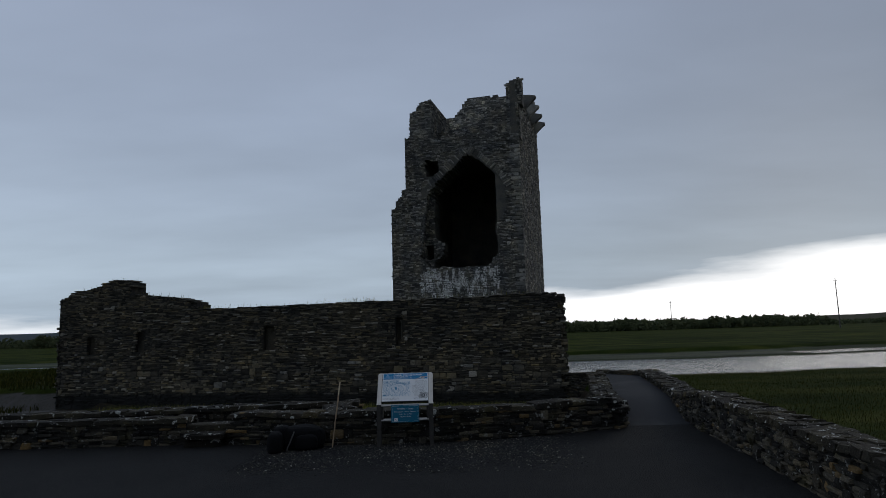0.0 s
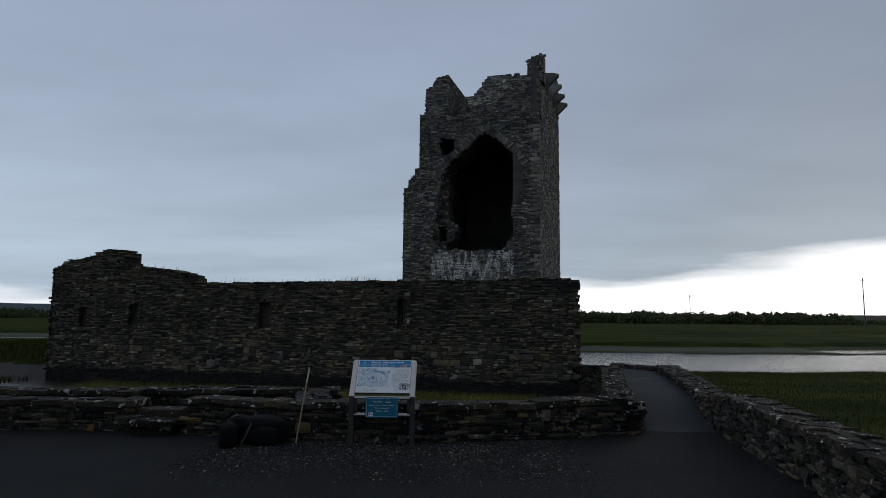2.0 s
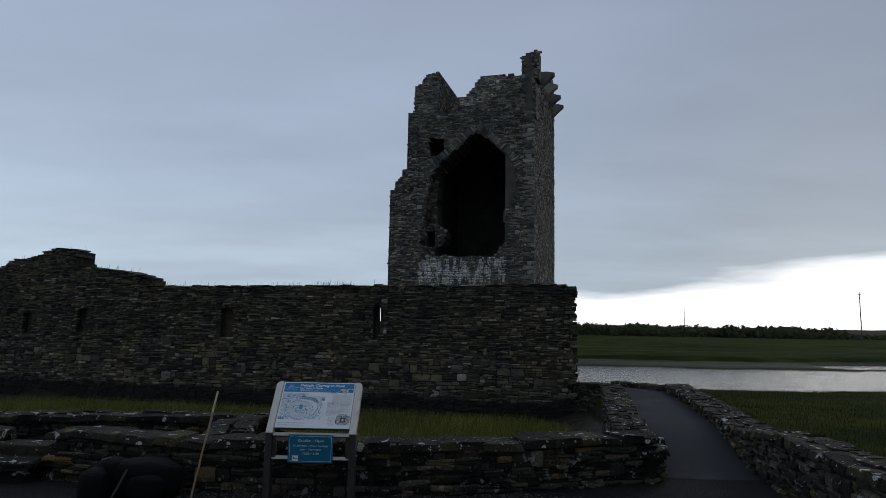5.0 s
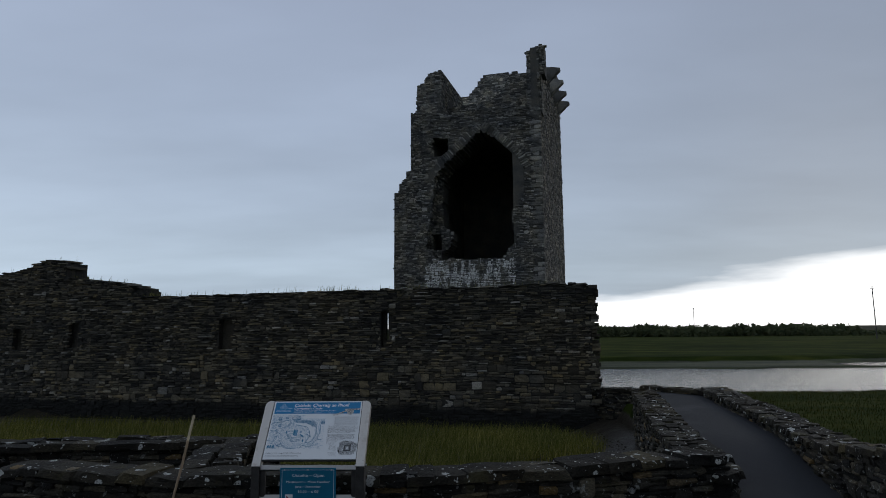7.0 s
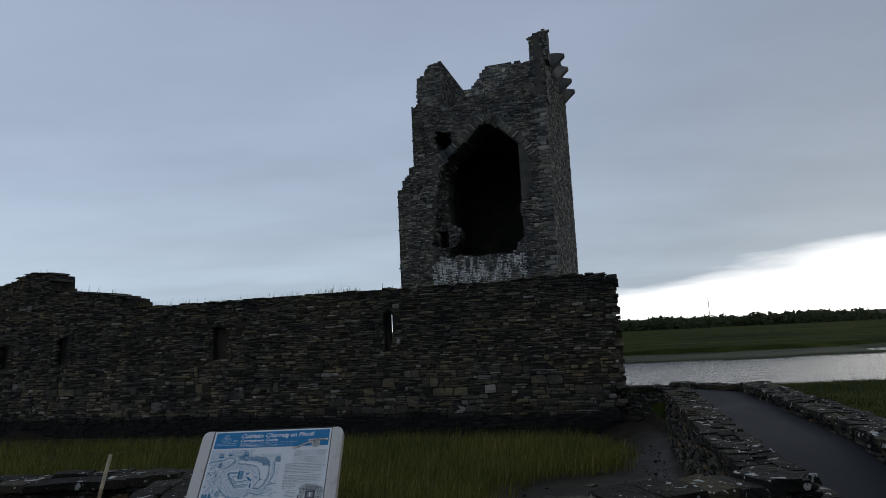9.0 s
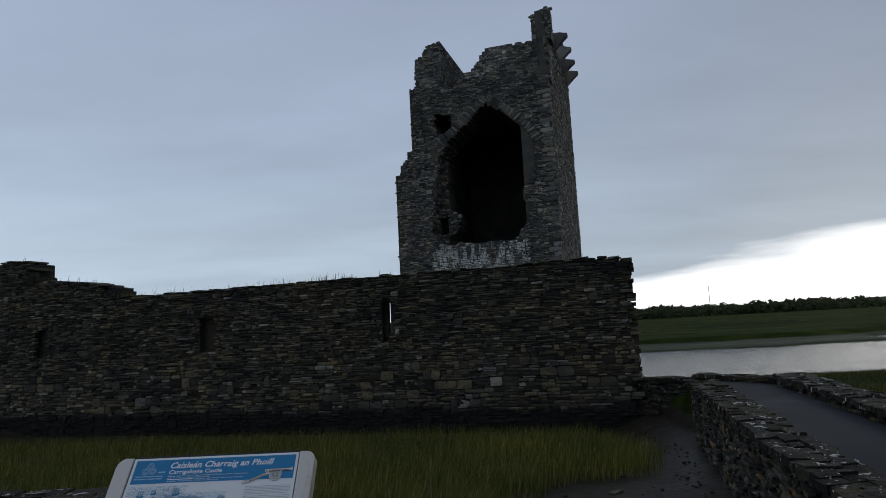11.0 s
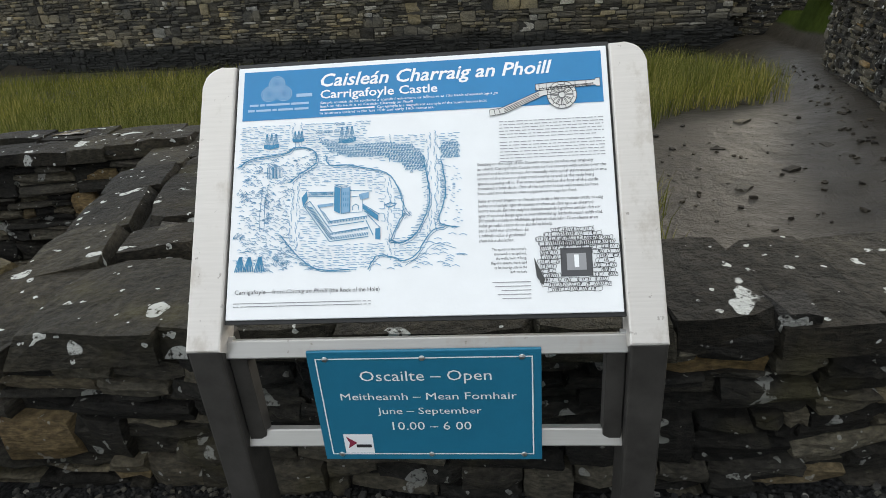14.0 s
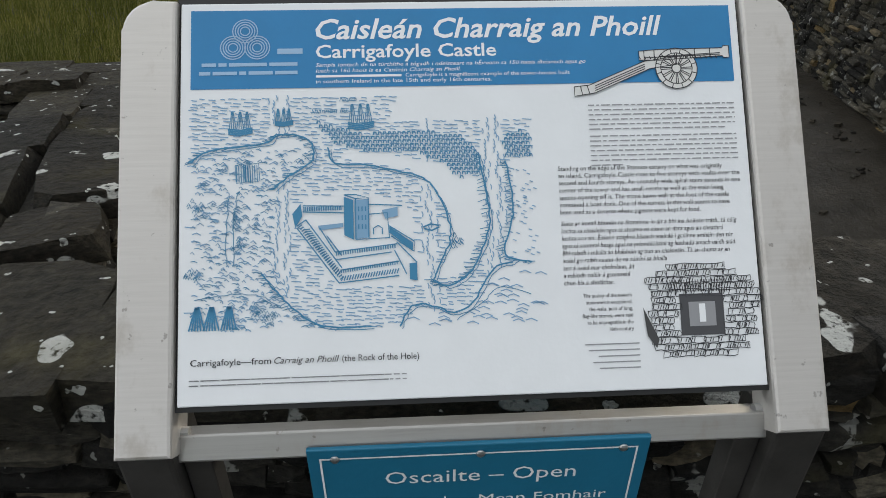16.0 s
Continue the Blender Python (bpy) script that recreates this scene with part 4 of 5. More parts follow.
def rects(name, boxes, material, parent, frame_of, lift):
    return flat([[(a, c), (b, c), (b, d), (a, d)] for a, b, c, d in boxes], lift, material, name, parent, frame_of)


def strokes(name, lines, material, parent, frame_of, lift, width=0.0011, aspect=PW / PH):
    """Ink lines, each a thin ribbon."""
    vs, fs = [], []
    for line in lines:
        p = np.array(line, float)
        if len(p) < 2:
            continue
        t = np.gradient(p, axis=0) * np.array((aspect, 1))
        t /= np.maximum(np.hypot(t[:, 0], t[:, 1]), 1e-9)[:, None]
        n = np.stack((-t[:, 1] / aspect, t[:, 0]), 1) * width
        k = len(vs)
        for a, b in zip(p + n, p - n):
            vs += [frame_of(*a, lift), frame_of(*b, lift)]
        fs += [(k + 2 * i, k + 2 * i + 1, k + 2 * i + 3, k + 2 * i + 2) for i in range(len(p) - 1)]
    ob = new(name, mesh_of(name, vs, fs, material))
    ob.parent = parent
    return ob


def words(text, s0, s1, base, cap, material, parent, frame_of, lift, slant=0.0, bold=0.0, name="lettering"):
    """A line of lettering from s0 to s1 (s1 None: natural width), its feet at base, capitals of height cap."""
    cu = bpy.data.curves.new("lettering", "FONT")
    cu.body, cu.size, cu.resolution_u, cu.shear, cu.offset = text, 1.0, 2, slant, bold
    tmp = bpy.data.objects.new("lettering", cu)
    me = bpy.data.meshes.new_from_object(tmp)
    bpy.data.objects.remove(tmp)
    co = np.array([v.co for v in me.vertices])
    x0, x1 = co[:, 0].min(), co[:, 0].max()
    k = (s1 - s0) / (x1 - x0)
    for v in me.vertices:
        v.co = frame_of(s0 + (v.co.x - x0) * k, base - v.co.y * cap / 0.69, lift)
    me.materials.clear()
    me.materials.append(material)
    ob = new(name, me)
    ob.parent = parent
    return ob


L1, L2, L3 = 0.0068, 0.0074, 0.0080
heading = rects("heading", [(0.018, 0.985, 0.02, 0.225)], M_BLUE, panel, P, L1)
words("Caisle\u00e1n Charraig an Phoill", 0.235, 0.858, 0.098, 0.052, M_WHITE, panel, P, L2, 0.25, 0.018)
words("Carrigafoyle Castle", 0.235, 0.555, 0.148, 0.034, M_WHITE, panel, P, L2, 0, 0.015)
words("Sampla iontach de na t\u00farthithe a t\u00f3gadh i ndeisceart na h\u00c9ireann sa 15\u00fa haois dh\u00e9anach agus go", 0.235, 0.715, 0.171, 0.010, M_WHITE, panel, P, L2, 0.2)
words("luath sa 16\u00fa haois is ea Caisle\u00e1n Charraig an Phoill.", 0.235, 0.49, 0.186, 0.010, M_WHITE, panel, P, L2, 0.2)
rects("heading_bar", [(0.235, 0.385, 0.193, 0.199)], M_WHITE, panel, P, L2)
words("Carrigafoyle is a magnificent example of the tower-houses built", 0.392, 0.685, 0.200, 0.010, M_WHITE, panel, P, L2)
words("in southern Ireland in the late 15th and early 16th centuries.", 0.235, 0.545, 0.214, 0.010, M_WHITE, panel, P, L2)
# trefoil of rings and plain bars
rings = []
for cx, cy in ((0.112, 0.075), (0.091, 0.118), (0.133, 0.118)):
    for rad in (0.009, 0.014, 0.019, 0.024):
        rings.append([(cx + rad * math.cos(a) * 0.9, cy + rad * math.sin(a) * 1.25) for a in np.linspace(0, 2 * math.pi, 25)])
strokes("emblem", rings, M_PALELOGO, panel, P, L2, 0.0014)
for q in ((0.168, 0.212, 0.122, 0.136), (0.037, 0.062, 0.158, 0.167), (0.066, 0.08, 0.158, 0.167), (0.084, 0.15, 0.158, 0.167), (0.154, 0.203, 0.158, 0.167), (0.033, 0.052, 0.18, 0.189), (0.056, 0.098, 0.18, 0.189), (0.102, 0.114, 0.18, 0.189), (0.118, 0.16, 0.18, 0.189), (0.164, 0.203, 0.18, 0.189)):
    rects("emblem_bar", [q], M_PALELOGO, panel, P, L2)

# engraving of the castle on its island
r = random.Random(8)


def wig(p, k=0.004, n=3):
    out = []
    for (ax_, ay_), (bx_, by_) in zip(p, p[1:]):
        for i in range(n):
            f = i / n
            out.append((ax_ + (bx_ - ax_) * f + r.uniform(-k, k), ay_ + (by_ - ay_) * f + r.uniform(-k, k)))
    return out + [p[-1]]


def oval(cx, cy, rx_, ry_, a0=0.0, a1=2 * math.pi, n=40, k=0.004):
    return [(cx + (rx_ + r.uniform(-k, k)) * math.cos(a), cy + (ry_ + r.uniform(-k, k)) * math.sin(a)) for a in np.linspace(a0, a1, n)]


def bend(p, n=6, k=0.0016):
    """A smooth hand-drawn line through a few points."""
    p = [p[0], *p, p[-1]]
    out = []
    for a, b, c, e in zip(p, p[1:], p[2:], p[3:]):
        for i in range(n):
            t = i / n
            out.append(tuple(0.5 * (2 * b[q] + (c[q] - a[q]) * t + (2 * a[q] - 5 * b[q] + 4 * c[q] - e[q]) * t * t + (3 * b[q] - a[q] - 3 * c[q] + e[q]) * t ** 3) + r.uniform(-k, k) for q in (0, 1)))
    return out + [p[-1]]


ink, pale, bold = [], [], []
north = [(0.022, 0.41), (0.05, 0.383), (0.146, 0.365), (0.17, 0.344), (0.218, 0.355), (0.228, 0.41), (0.184, 0.452), (0.161, 0.482)]
east = [(0.254, 0.379), (0.267, 0.42), (0.321, 0.427), (0.41, 0.457), (0.44, 0.498), (0.46, 0.57), (0.46, 0.622), (0.44, 0.682), (0.431, 0.717)]
outer = [(0.431, 0.717), (0.457, 0.731), (0.492, 0.702), (0.516, 0.641), (0.531, 0.572), (0.523, 0.475), (0.515, 0.4)]
right_bank = [(0.563, 0.424), (0.571, 0.494), (0.57, 0.573), (0.554, 0.656), (0.601, 0.679)]
south = [(0.37, 0.826), (0.393, 0.778), (0.428, 0.779), (0.463, 0.797), (0.498, 0.772), (0.533, 0.694), (0.568, 0.678)]
south2 = [(0.468, 0.815), (0.515, 0.773), (0.544, 0.738), (0.597, 0.758)]
west = [(0.138, 0.685), (0.16, 0.726), (0.19, 0.772), (0.242, 0.818), (0.324, 0.824)]
west2 = [(0.026, 0.749), (0.09, 0.737), (0.137, 0.743), (0.172, 0.771)]
bold += [bend(c) for c in (north, east, outer, right_bank, south, west)]
ink += [bend([(a + 0.004, b + 0.006) for a, b in c]) for c in (north, east, outer, west, south)] + [bend(south2), bend(west2)]
for c in (outer, west, right_bank, north):
    for a, b in bend(c, 9):
        ink.append([(a, b), (a - r.uniform(0.006, 0.016), b + r.uniform(-0.002, 0.008))])
land_w = in_poly([(0.02, 0.42), (0.17, 0.35), (0.225, 0.36), (0.225, 0.42), (0.165, 0.48), (0.15, 0.6), (0.16, 0.7), (0.2, 0.79), (0.26, 0.825), (0.02, 0.825)])
land_e = in_poly([(0.265, 0.4), (0.4, 0.44), (0.455, 0.53), (0.46, 0.63), (0.435, 0.71), (0.48, 0.7), (0.52, 0.6), (0.52, 0.47), (0.44, 0.42), (0.3, 0.39)])
land_s = in_poly([(0.37, 0.826), (0.4, 0.775), (0.46, 0.8), (0.5, 0.77), (0.54, 0.69), (0.61, 0.68), (0.61, 0.826)])
land_r = in_poly([(0.565, 0.42), (0.575, 0.55), (0.555, 0.66), (0.61, 0.68), (0.61, 0.42)])
island = in_poly([(0.185, 0.54), (0.21, 0.51), (0.28, 0.49), (0.33, 0.5), (0.39, 0.525), (0.41, 0.66), (0.408, 0.725), (0.265, 0.73)])
for j in range(62):
    for i in range(34):
        x, y = 0.025 + i * 0.0174 + r.uniform(-0.006, 0.006), 0.252 + j * 0.0094 + r.uniform(-0.002, 0.002)
        if x > 0.61 or y > 0.825 or land_w(x, y) or land_e(x, y) or land_s(x, y) or land_r(x, y):
            continue
        if island(x, y) or (y < 0.31 and x > 0.37):
            continue
        w = r.uniform(0.004, 0.009)
        steep = 0.012 if 0.52 < x < 0.56 or 0.15 < x < 0.19 or 0.41 < x < 0.44 else 0.002
        pale.append([(x - w, y - steep * 0.3), (x, y + r.uniform(-0.002, 0.002)), (x + w, y + steep * 0.6)] if steep < 0.01 else [(x, y - 0.007), (x + 0.002, y), (x + 0.001, y + 0.007)])
for _ in range(950):
    x, y = r.uniform(0.02, 0.25), r.uniform(0.38, 0.825)
    if land_w(x, y):
        w = r.uniform(0.004, 0.014)
        (ink if r.random() < 0.45 else pale).append([(x, y), (x + w * 0.5, y - r.uniform(0.0, 0.006)), (x + w, y + 0.002)])
for _ in range(90):
    x, y = r.uniform(0.38, 0.61), r.uniform(0.68, 0.825)
    if land_s(x, y):
        pale.append([(x, y), (x + 0.01, y - 0.004), (x + 0.02, y + 0.003)])
for _ in range(50):
    x, y = r.uniform(0.56, 0.61), r.uniform(0.44, 0.66)
    pale.append([(x, y), (x + 0.006, y + 0.003)])
for cx, cy in ((0.03, 0.52), (0.025, 0.69), (0.13, 0.78), (0.155, 0.79), (0.47, 0.625), (0.1, 0.62), (0.095, 0.56)):
    for _ in range(16):
        a = r.uniform(0, 2 * math.pi)
        x, y = cx + 0.014 * math.cos(a) * r.random(), cy + 0.022 * math.sin(a) * r.random()
        ink.append([(x - 0.003, y + 0.004), (x, y - 0.004), (x + 0.003, y + 0.003)])
for x, y in ((0.11, 0.44), (0.125, 0.44)):
    ink += [[(x - 0.015, y - 0.02), (x + 0.01, y - 0.025), (x + 0.012, y + 0.02), (x - 0.013, y + 0.025), (x - 0.015, y - 0.02)]] + [[(x - 0.013 + q * 0.004, y - 0.02), (x - 0.012 + q * 0.004, y + 0.022)] for q in range(6)]
ink += [bend([(0.101, 0.484), (0.094, 0.537), (0.092, 0.599), (0.094, 0.671)]), bend([(0.085, 0.49), (0.08, 0.6), (0.082, 0.67)])]
woods = in_poly([(0.236, 0.312), (0.266, 0.327), (0.32, 0.347), (0.428, 0.343), (0.488, 0.355), (0.518, 0.404), (0.521, 0.457), (0.482, 0.464), (0.446, 0.419), (0.392, 0.39), (0.321, 0.391), (0.26, 0.366)])
copse = in_poly([(0.56, 0.363), (0.585, 0.346), (0.609, 0.347), (0.608, 0.417), (0.563, 0.415)])
for j in range(16):
    for i in range(46):
        x, y = 0.23 + i * 0.0085 + (j % 2) * 0.004, 0.315 + j * 0.0105
        if woods(x, y) or copse(x, y):
            bold.append([(x - 0.0028, y + 0.003), (x - 0.002, y - 0.004), (x + 0.002, y - 0.003)])
            pale.append([(x + 0.002, y - 0.003), (x + 0.003, y + 0.004)])
for x, y, k in ((0.103, 0.314, 1.0), (0.178, 0.3, 0.75), (0.311, 0.302, 1.1)):
    for q in (0.0, 0.004, 0.008, 0.012):
        bold.append([(x - 0.02 * k, y + (0.014 + q) * k), (x, y + (0.018 + q) * k), (x + 0.022 * k, y + (0.012 + q) * k)])
    for e in (-0.013, 0.0, 0.012):
        for q in (-0.004, -0.001, 0.002, 0.005):
            ink.append([(x + (e + q * 1.3) * k, y + 0.014 * k), (x + (e + q * 0.3) * k, y - 0.03 * k)])
for x in (0.033, 0.057, 0.086):
    for q in (-0.014, -0.009, -0.004, 0.001, 0.006, 0.012):
        bold.append([(x + q, 0.822), (x + q * 0.2, 0.765)])
bold += [[(0.415, 0.585), (0.428, 0.578), (0.443, 0.582)], [(0.417, 0.589), (0.43, 0.594), (0.443, 0.586)]]
# the castle itself: towers, curtain walls, keep
for q, m_ in (([(0.28, 0.505), (0.296, 0.513), (0.296, 0.612), (0.28, 0.6)], M_PRINT), ([(0.192, 0.545), (0.206, 0.52), (0.209, 0.55), (0.197, 0.58)], M_PRINT), ([(0.39, 0.674), (0.403, 0.672), (0.403, 0.716), (0.39, 0.713)], M_PRINT),
              ([(0.345, 0.54), (0.372, 0.533), (0.372, 0.556), (0.35, 0.562)], M_PALEINK), ([(0.235, 0.575), (0.278, 0.57), (0.278, 0.58), (0.238, 0.587)], M_PALEINK), ([(0.298, 0.514), (0.321, 0.511), (0.321, 0.608), (0.298, 0.611)], M_PALEINK)):
    flat([q], L3, m_, "engraved_castle", panel, P)
castle_ink = [[(0.28, 0.5), (0.3, 0.51), (0.322, 0.508), (0.3, 0.5), (0.28, 0.5)], [(0.3, 0.51), (0.3, 0.612), (0.357, 0.609), (0.354, 0.547), (0.322, 0.55)], [(0.322, 0.508), (0.322, 0.608)],
              [(0.21, 0.525), (0.28, 0.528)], [(0.21, 0.54), (0.28, 0.545)], [(0.322, 0.525), (0.38, 0.53)], [(0.2, 0.58), (0.27, 0.717)], [(0.215, 0.56), (0.275, 0.68)], [(0.2, 0.575), (0.215, 0.56)],
              [(0.27, 0.717), (0.372, 0.703)], [(0.272, 0.686), (0.372, 0.668)], [(0.403, 0.672), (0.369, 0.62)], [(0.385, 0.7), (0.365, 0.64)], [(0.357, 0.58), (0.399, 0.619), (0.399, 0.645), (0.36, 0.605)],
              [(0.238, 0.58), (0.264, 0.641)], [(0.25, 0.6), (0.275, 0.65)], [(0.264, 0.641), (0.37, 0.625)], [(0.264, 0.66), (0.36, 0.645)], [(0.33, 0.6), (0.33, 0.585), (0.338, 0.578), (0.345, 0.585), (0.345, 0.6)]]
for i in range(26):
    castle_ink.append([(0.274 + i * 0.0038, 0.684 - i * 0.0007), (0.274 + i * 0.0038, 0.693 - i * 0.0007)])
    castle_ink.append([(0.266 + i * 0.004, 0.641 - i * 0.0006), (0.266 + i * 0.004, 0.65 - i * 0.0006)])
    castle_ink.append([(0.202 + i * 0.0028, 0.578 + i * 0.0052), (0.208 + i * 0.0028, 0.572 + i * 0.0052)])
for i in range(22):
    castle_ink.append([(0.274 + i * 0.0045, 0.712 - i * 0.0007), (0.277 + i * 0.0045, 0.7 - i * 0.0007)])
    castle_ink.append([(0.212 + i * 0.003, 0.538), (0.212 + i * 0.003, 0.528)])
    castle_ink.append([(0.21 + i * 0.0027, 0.585 + i * 0.0055), (0.222 + i * 0.0024, 0.583 + i * 0.005)])
    castle_ink.append([(0.358 + i * 0.0018, 0.582 + i * 0.0019), (0.358 + i * 0.0018, 0.598 + i * 0.0021)])
for i in range(3):
    for j in range(3):
        castle_ink.append([(0.305 + i * 0.006, 0.53 + j * 0.022), (0.305 + i * 0.006, 0.542 + j * 0.022)])
strokes("engraving", ink, M_PRINT, panel, P, L2, 0.0009)
strokes("engraving_water", pale, M_PALEINK, panel, P, L2, 0.0013)
strokes("engraving_outline", bold, M_PRINT, panel, P, L2 + 0.0003, 0.0019)
strokes("engraved_castle", castle_ink, M_PRINT, panel, P, L3 + 0.0004, 0.0014)
# cannon
def gun(pts):
    return [(0.978 - (0.968 - a) * 0.93, b) for a, b in pts]


def ring(cx, cy, ra, rb, n=25):
    return [(cx + ra * math.cos(a), cy + rb * math.sin(a)) for a in np.linspace(0, 2 * math.pi, n)]


M_PAPER = plain("warm_grey_print", (0.72, 0.71, 0.68), 0.45)
trail = [(0.66, 0.235), (0.69, 0.231), (0.8, 0.17), (0.87, 0.158), (0.87, 0.178), (0.81, 0.19), (0.7, 0.252), (0.66, 0.26)]
barrel = [(0.79, 0.143), (0.83, 0.139), (0.955, 0.137), (0.957, 0.131), (0.968, 0.131), (0.968, 0.163), (0.957, 0.163), (0.955, 0.158), (0.83, 0.168), (0.79, 0.167)]
flat([gun(trail), gun(barrel)], L3, M_PAPER, "cannon", panel, P)
flat([gun(ring(0.862, 0.19, 0.041, 0.054))[:-1]], L3 + 0.0003, M_PAPER, "cannon_wheel", panel, P)
can = [trail + trail[:1], barrel + barrel[:1], [(0.685, 0.232), (0.69, 0.256)], [(0.672, 0.234), (0.676, 0.258)], [(0.8, 0.143), (0.8, 0.167)], [(0.82, 0.141), (0.82, 0.168)], [(0.9, 0.138), (0.9, 0.163)], [(0.93, 0.138), (0.93, 0.161)]]
can += [[(0.7, 0.231 + q), (0.8, 0.175 + q)] for q in (0.003, 0.009, 0.015)] + [[(0.8, 0.161), (0.95, 0.154)], [(0.83, 0.158), (0.95, 0.15)]]
can += [[(0.79 + 0.01 * i, 0.157), (0.793 + 0.01 * i, 0.165)] for i in range(16)]
can += [ring(0.862, 0.19, 0.041, 0.054), ring(0.862, 0.19, 0.031, 0.041), ring(0.862, 0.19, 0.009, 0.012, 13)]
for k in range(12):
    a = k * math.pi / 6
    for e in (-0.07, 0.07):
        can.append([(0.862 + 0.009 * math.cos(a + 2 * e), 0.19 + 0.012 * math.sin(a + 2 * e)), (0.862 + 0.031 * math.cos(a + e), 0.19 + 0.041 * math.sin(a + e))])
    can.append([(0.862 + 0.031 * math.cos(a + 0.26), 0.19 + 0.041 * math.sin(a + 0.26)), (0.862 + 0.041 * math.cos(a + 0.26), 0.19 + 0.054 * math.sin(a + 0.26))])
strokes("cannon_outline", [gun(c) for c in can], M_INK, panel, P, L3 + 0.0006, 0.0011)

# printed columns: readable paragraphs as lettering, the finest print as bars
body = ["Standing on the edge of the Shannon estuary on what was originally", "an island, Carrigafoyle Castle rises to five storeys with vaults over the",
        "second and fourth storeys. An unusually wide spiral stairs ascends in one", "corner of the tower and has small rooms as well as the main living",
        "spaces opening off it. The stone bawn wall at the foot of the castle", "contained a boat dock. One of the turrets in this wall seems to have", "been used as a dovecot where pigeons were kept for food."]
for i, t in enumerate(body):
    words(t, 0.655, 0.655 + 0.325 * len(t) / 73, 0.452 + i * 0.0185, 0.0115, M_INK, panel, P, L2)
irish = ["Suite ar imeall bhun\u00fan na Sionainne in \u00e1it a bh\u00ed ina hoile\u00e1n tr\u00e1th, t\u00e1 c\u00faig", "lochta sa chaisle\u00e1n agus t\u00e1 stuanna os cionn an dara agus an cheathr\u00fa",
         "lochta acu sin. \u00c9ir\u00edonn staighre b\u00edseach anaird\u00e9 i gc\u00fainne amh\u00e1in den t\u00far", "agus t\u00e1 seomra\u00ed beaga agus na pr\u00edomhl\u00f3ist\u00edn\u00ed ag leathad\u00fa amach uaidh si\u00fad.",
         "Bh\u00ed caladh i mballa an bh\u00e1bh\u00fain ag bun an chaisle\u00e1in. T\u00e1 an chuma ar an", "sc\u00e9al go raibh ceann de na t\u00fair\u00edn\u00ed sa bhalla", "seo \u00e1 \u00fas\u00e1id mar cholmlann, \u00e1it", "a mb\u00edodh col\u00fair \u00e1 gcoinne\u00e1il", "chun b\u00eda a shol\u00e1thar."]
for i, t in enumerate(irish):
    words(t, 0.655, 0.655 + 0.325 * len(t) / 78, 0.592 + i * 0.0185, 0.0115, M_INK, panel, P, L2, 0.2)
bars = []
for i in range(6):
    bars.append((0.715, 0.715 + 0.265 * (1 if i < 5 else 0.93), 0.282 + i * 0.0125, 0.2855 + i * 0.0125))
for i in range(7):
    bars.append((0.715, 0.715 + 0.265 * (1 if i < 6 else 0.22), 0.363 + i * 0.0125, 0.3665 + i * 0.0125))
for i in range(8):
    bars += [(0.02, 0.02 + (0.36 if i % 2 == 0 else 0.33), 0.938 + i // 2 * 0.0115, 0.941 + i // 2 * 0.0115)] if i < 4 else []
fine = []
for a, b, c, d in bars:
    x = a
    while x < b:
        w = r.uniform(0.005, 0.02)
        fine.append((x, min(x + w, b), c, d - 0.0004))
        x += w + 0.0035
tagged(rects("fine_print", fine, M_FINE, panel, P, L2), kind="stuff")
for i, (t, w) in enumerate((("The quality of the tower's", 0.085), ("stonework is exceptional;", 0.08), ("the walls, built of long,", 0.076), ("flag-like stones, were said", 0.088), ("to be impregnable in the", 0.08), ("16th century", 0.042))):
    words(t, 0.772 - w, 0.772, 0.772 + i * 0.0165, 0.0095, M_INK, panel, P, L2)
for i in range(5):
    rects("fine_print", [(0.78 - r.uniform(0.06, 0.095), 0.78, 0.885 + i * 0.0145, 0.8878 + i * 0.0145)], M_FINE, panel, P, L2)
words("Carrigafoyle\u2014from", 0.022, 0.155, 0.905, 0.0155, M_INK, panel, P, L2)
words("Carraig an Phoill", 0.16, 0.268, 0.905, 0.0155, M_INK, panel, P, L2, 0.3)
words("(the Rock of the Hole)", 0.273, 0.402, 0.905, 0.0155, M_INK, panel, P, L2)
words("North", 0.275, 0.305, 0.262, 0.011, M_PRINT, panel, P, L3, 0.3)
words("Shannon flu.", 0.225, 0.29, 0.292, 0.013, M_PRINT, panel, P, L3, 0.3)
# drawing of a window embrasure
draw = []
for j in range(14):
    y = 0.695 + j * 0.0165
    x = 0.795 + r.uniform(0, 0.015)
    while x < 0.985:
        w = r.uniform(0.012, 0.03)
        off = math.hypot((x + w / 2 - 0.892) / 0.098, (y - 0.805) / 0.125)
        if not (0.85 < x + w / 2 < 0.935 and 0.765 < y < 0.875) and off < 1.02 + 0.1 * r.random():
            draw.append(wig([(x, y), (x + w, y), (x + w, y + 0.014), (x, y + 0.014), (x, y)], 0.0022, 2))
            draw += [[(x + q, y + 0.001), (x + q - 0.003, y + 0.012)] for q in np.arange(0.003, w, 0.0045) if r.random() < 0.55]
        x += w
for i in range(24):
    draw.append([(0.835 + i * 0.005, 0.735), (0.84 + i * 0.0045, 0.765)])
strokes("window_drawing", draw, M_INK, panel, P, L2, 0.0009)
rects("window_drawing", [(0.855, 0.932, 0.77, 0.872)], plain("charcoal_print", (0.07, 0.07, 0.075), 0.5), panel, P, L2)
rects("window_drawing", [(0.87, 0.917, 0.79, 0.85)], plain("grey_print", (0.3, 0.3, 0.31), 0.5), panel, P, L3)
rects("window_drawing", [(0.888, 0.899, 0.795, 0.84)], M_WHITE, panel, P, L3 + 0.0004)
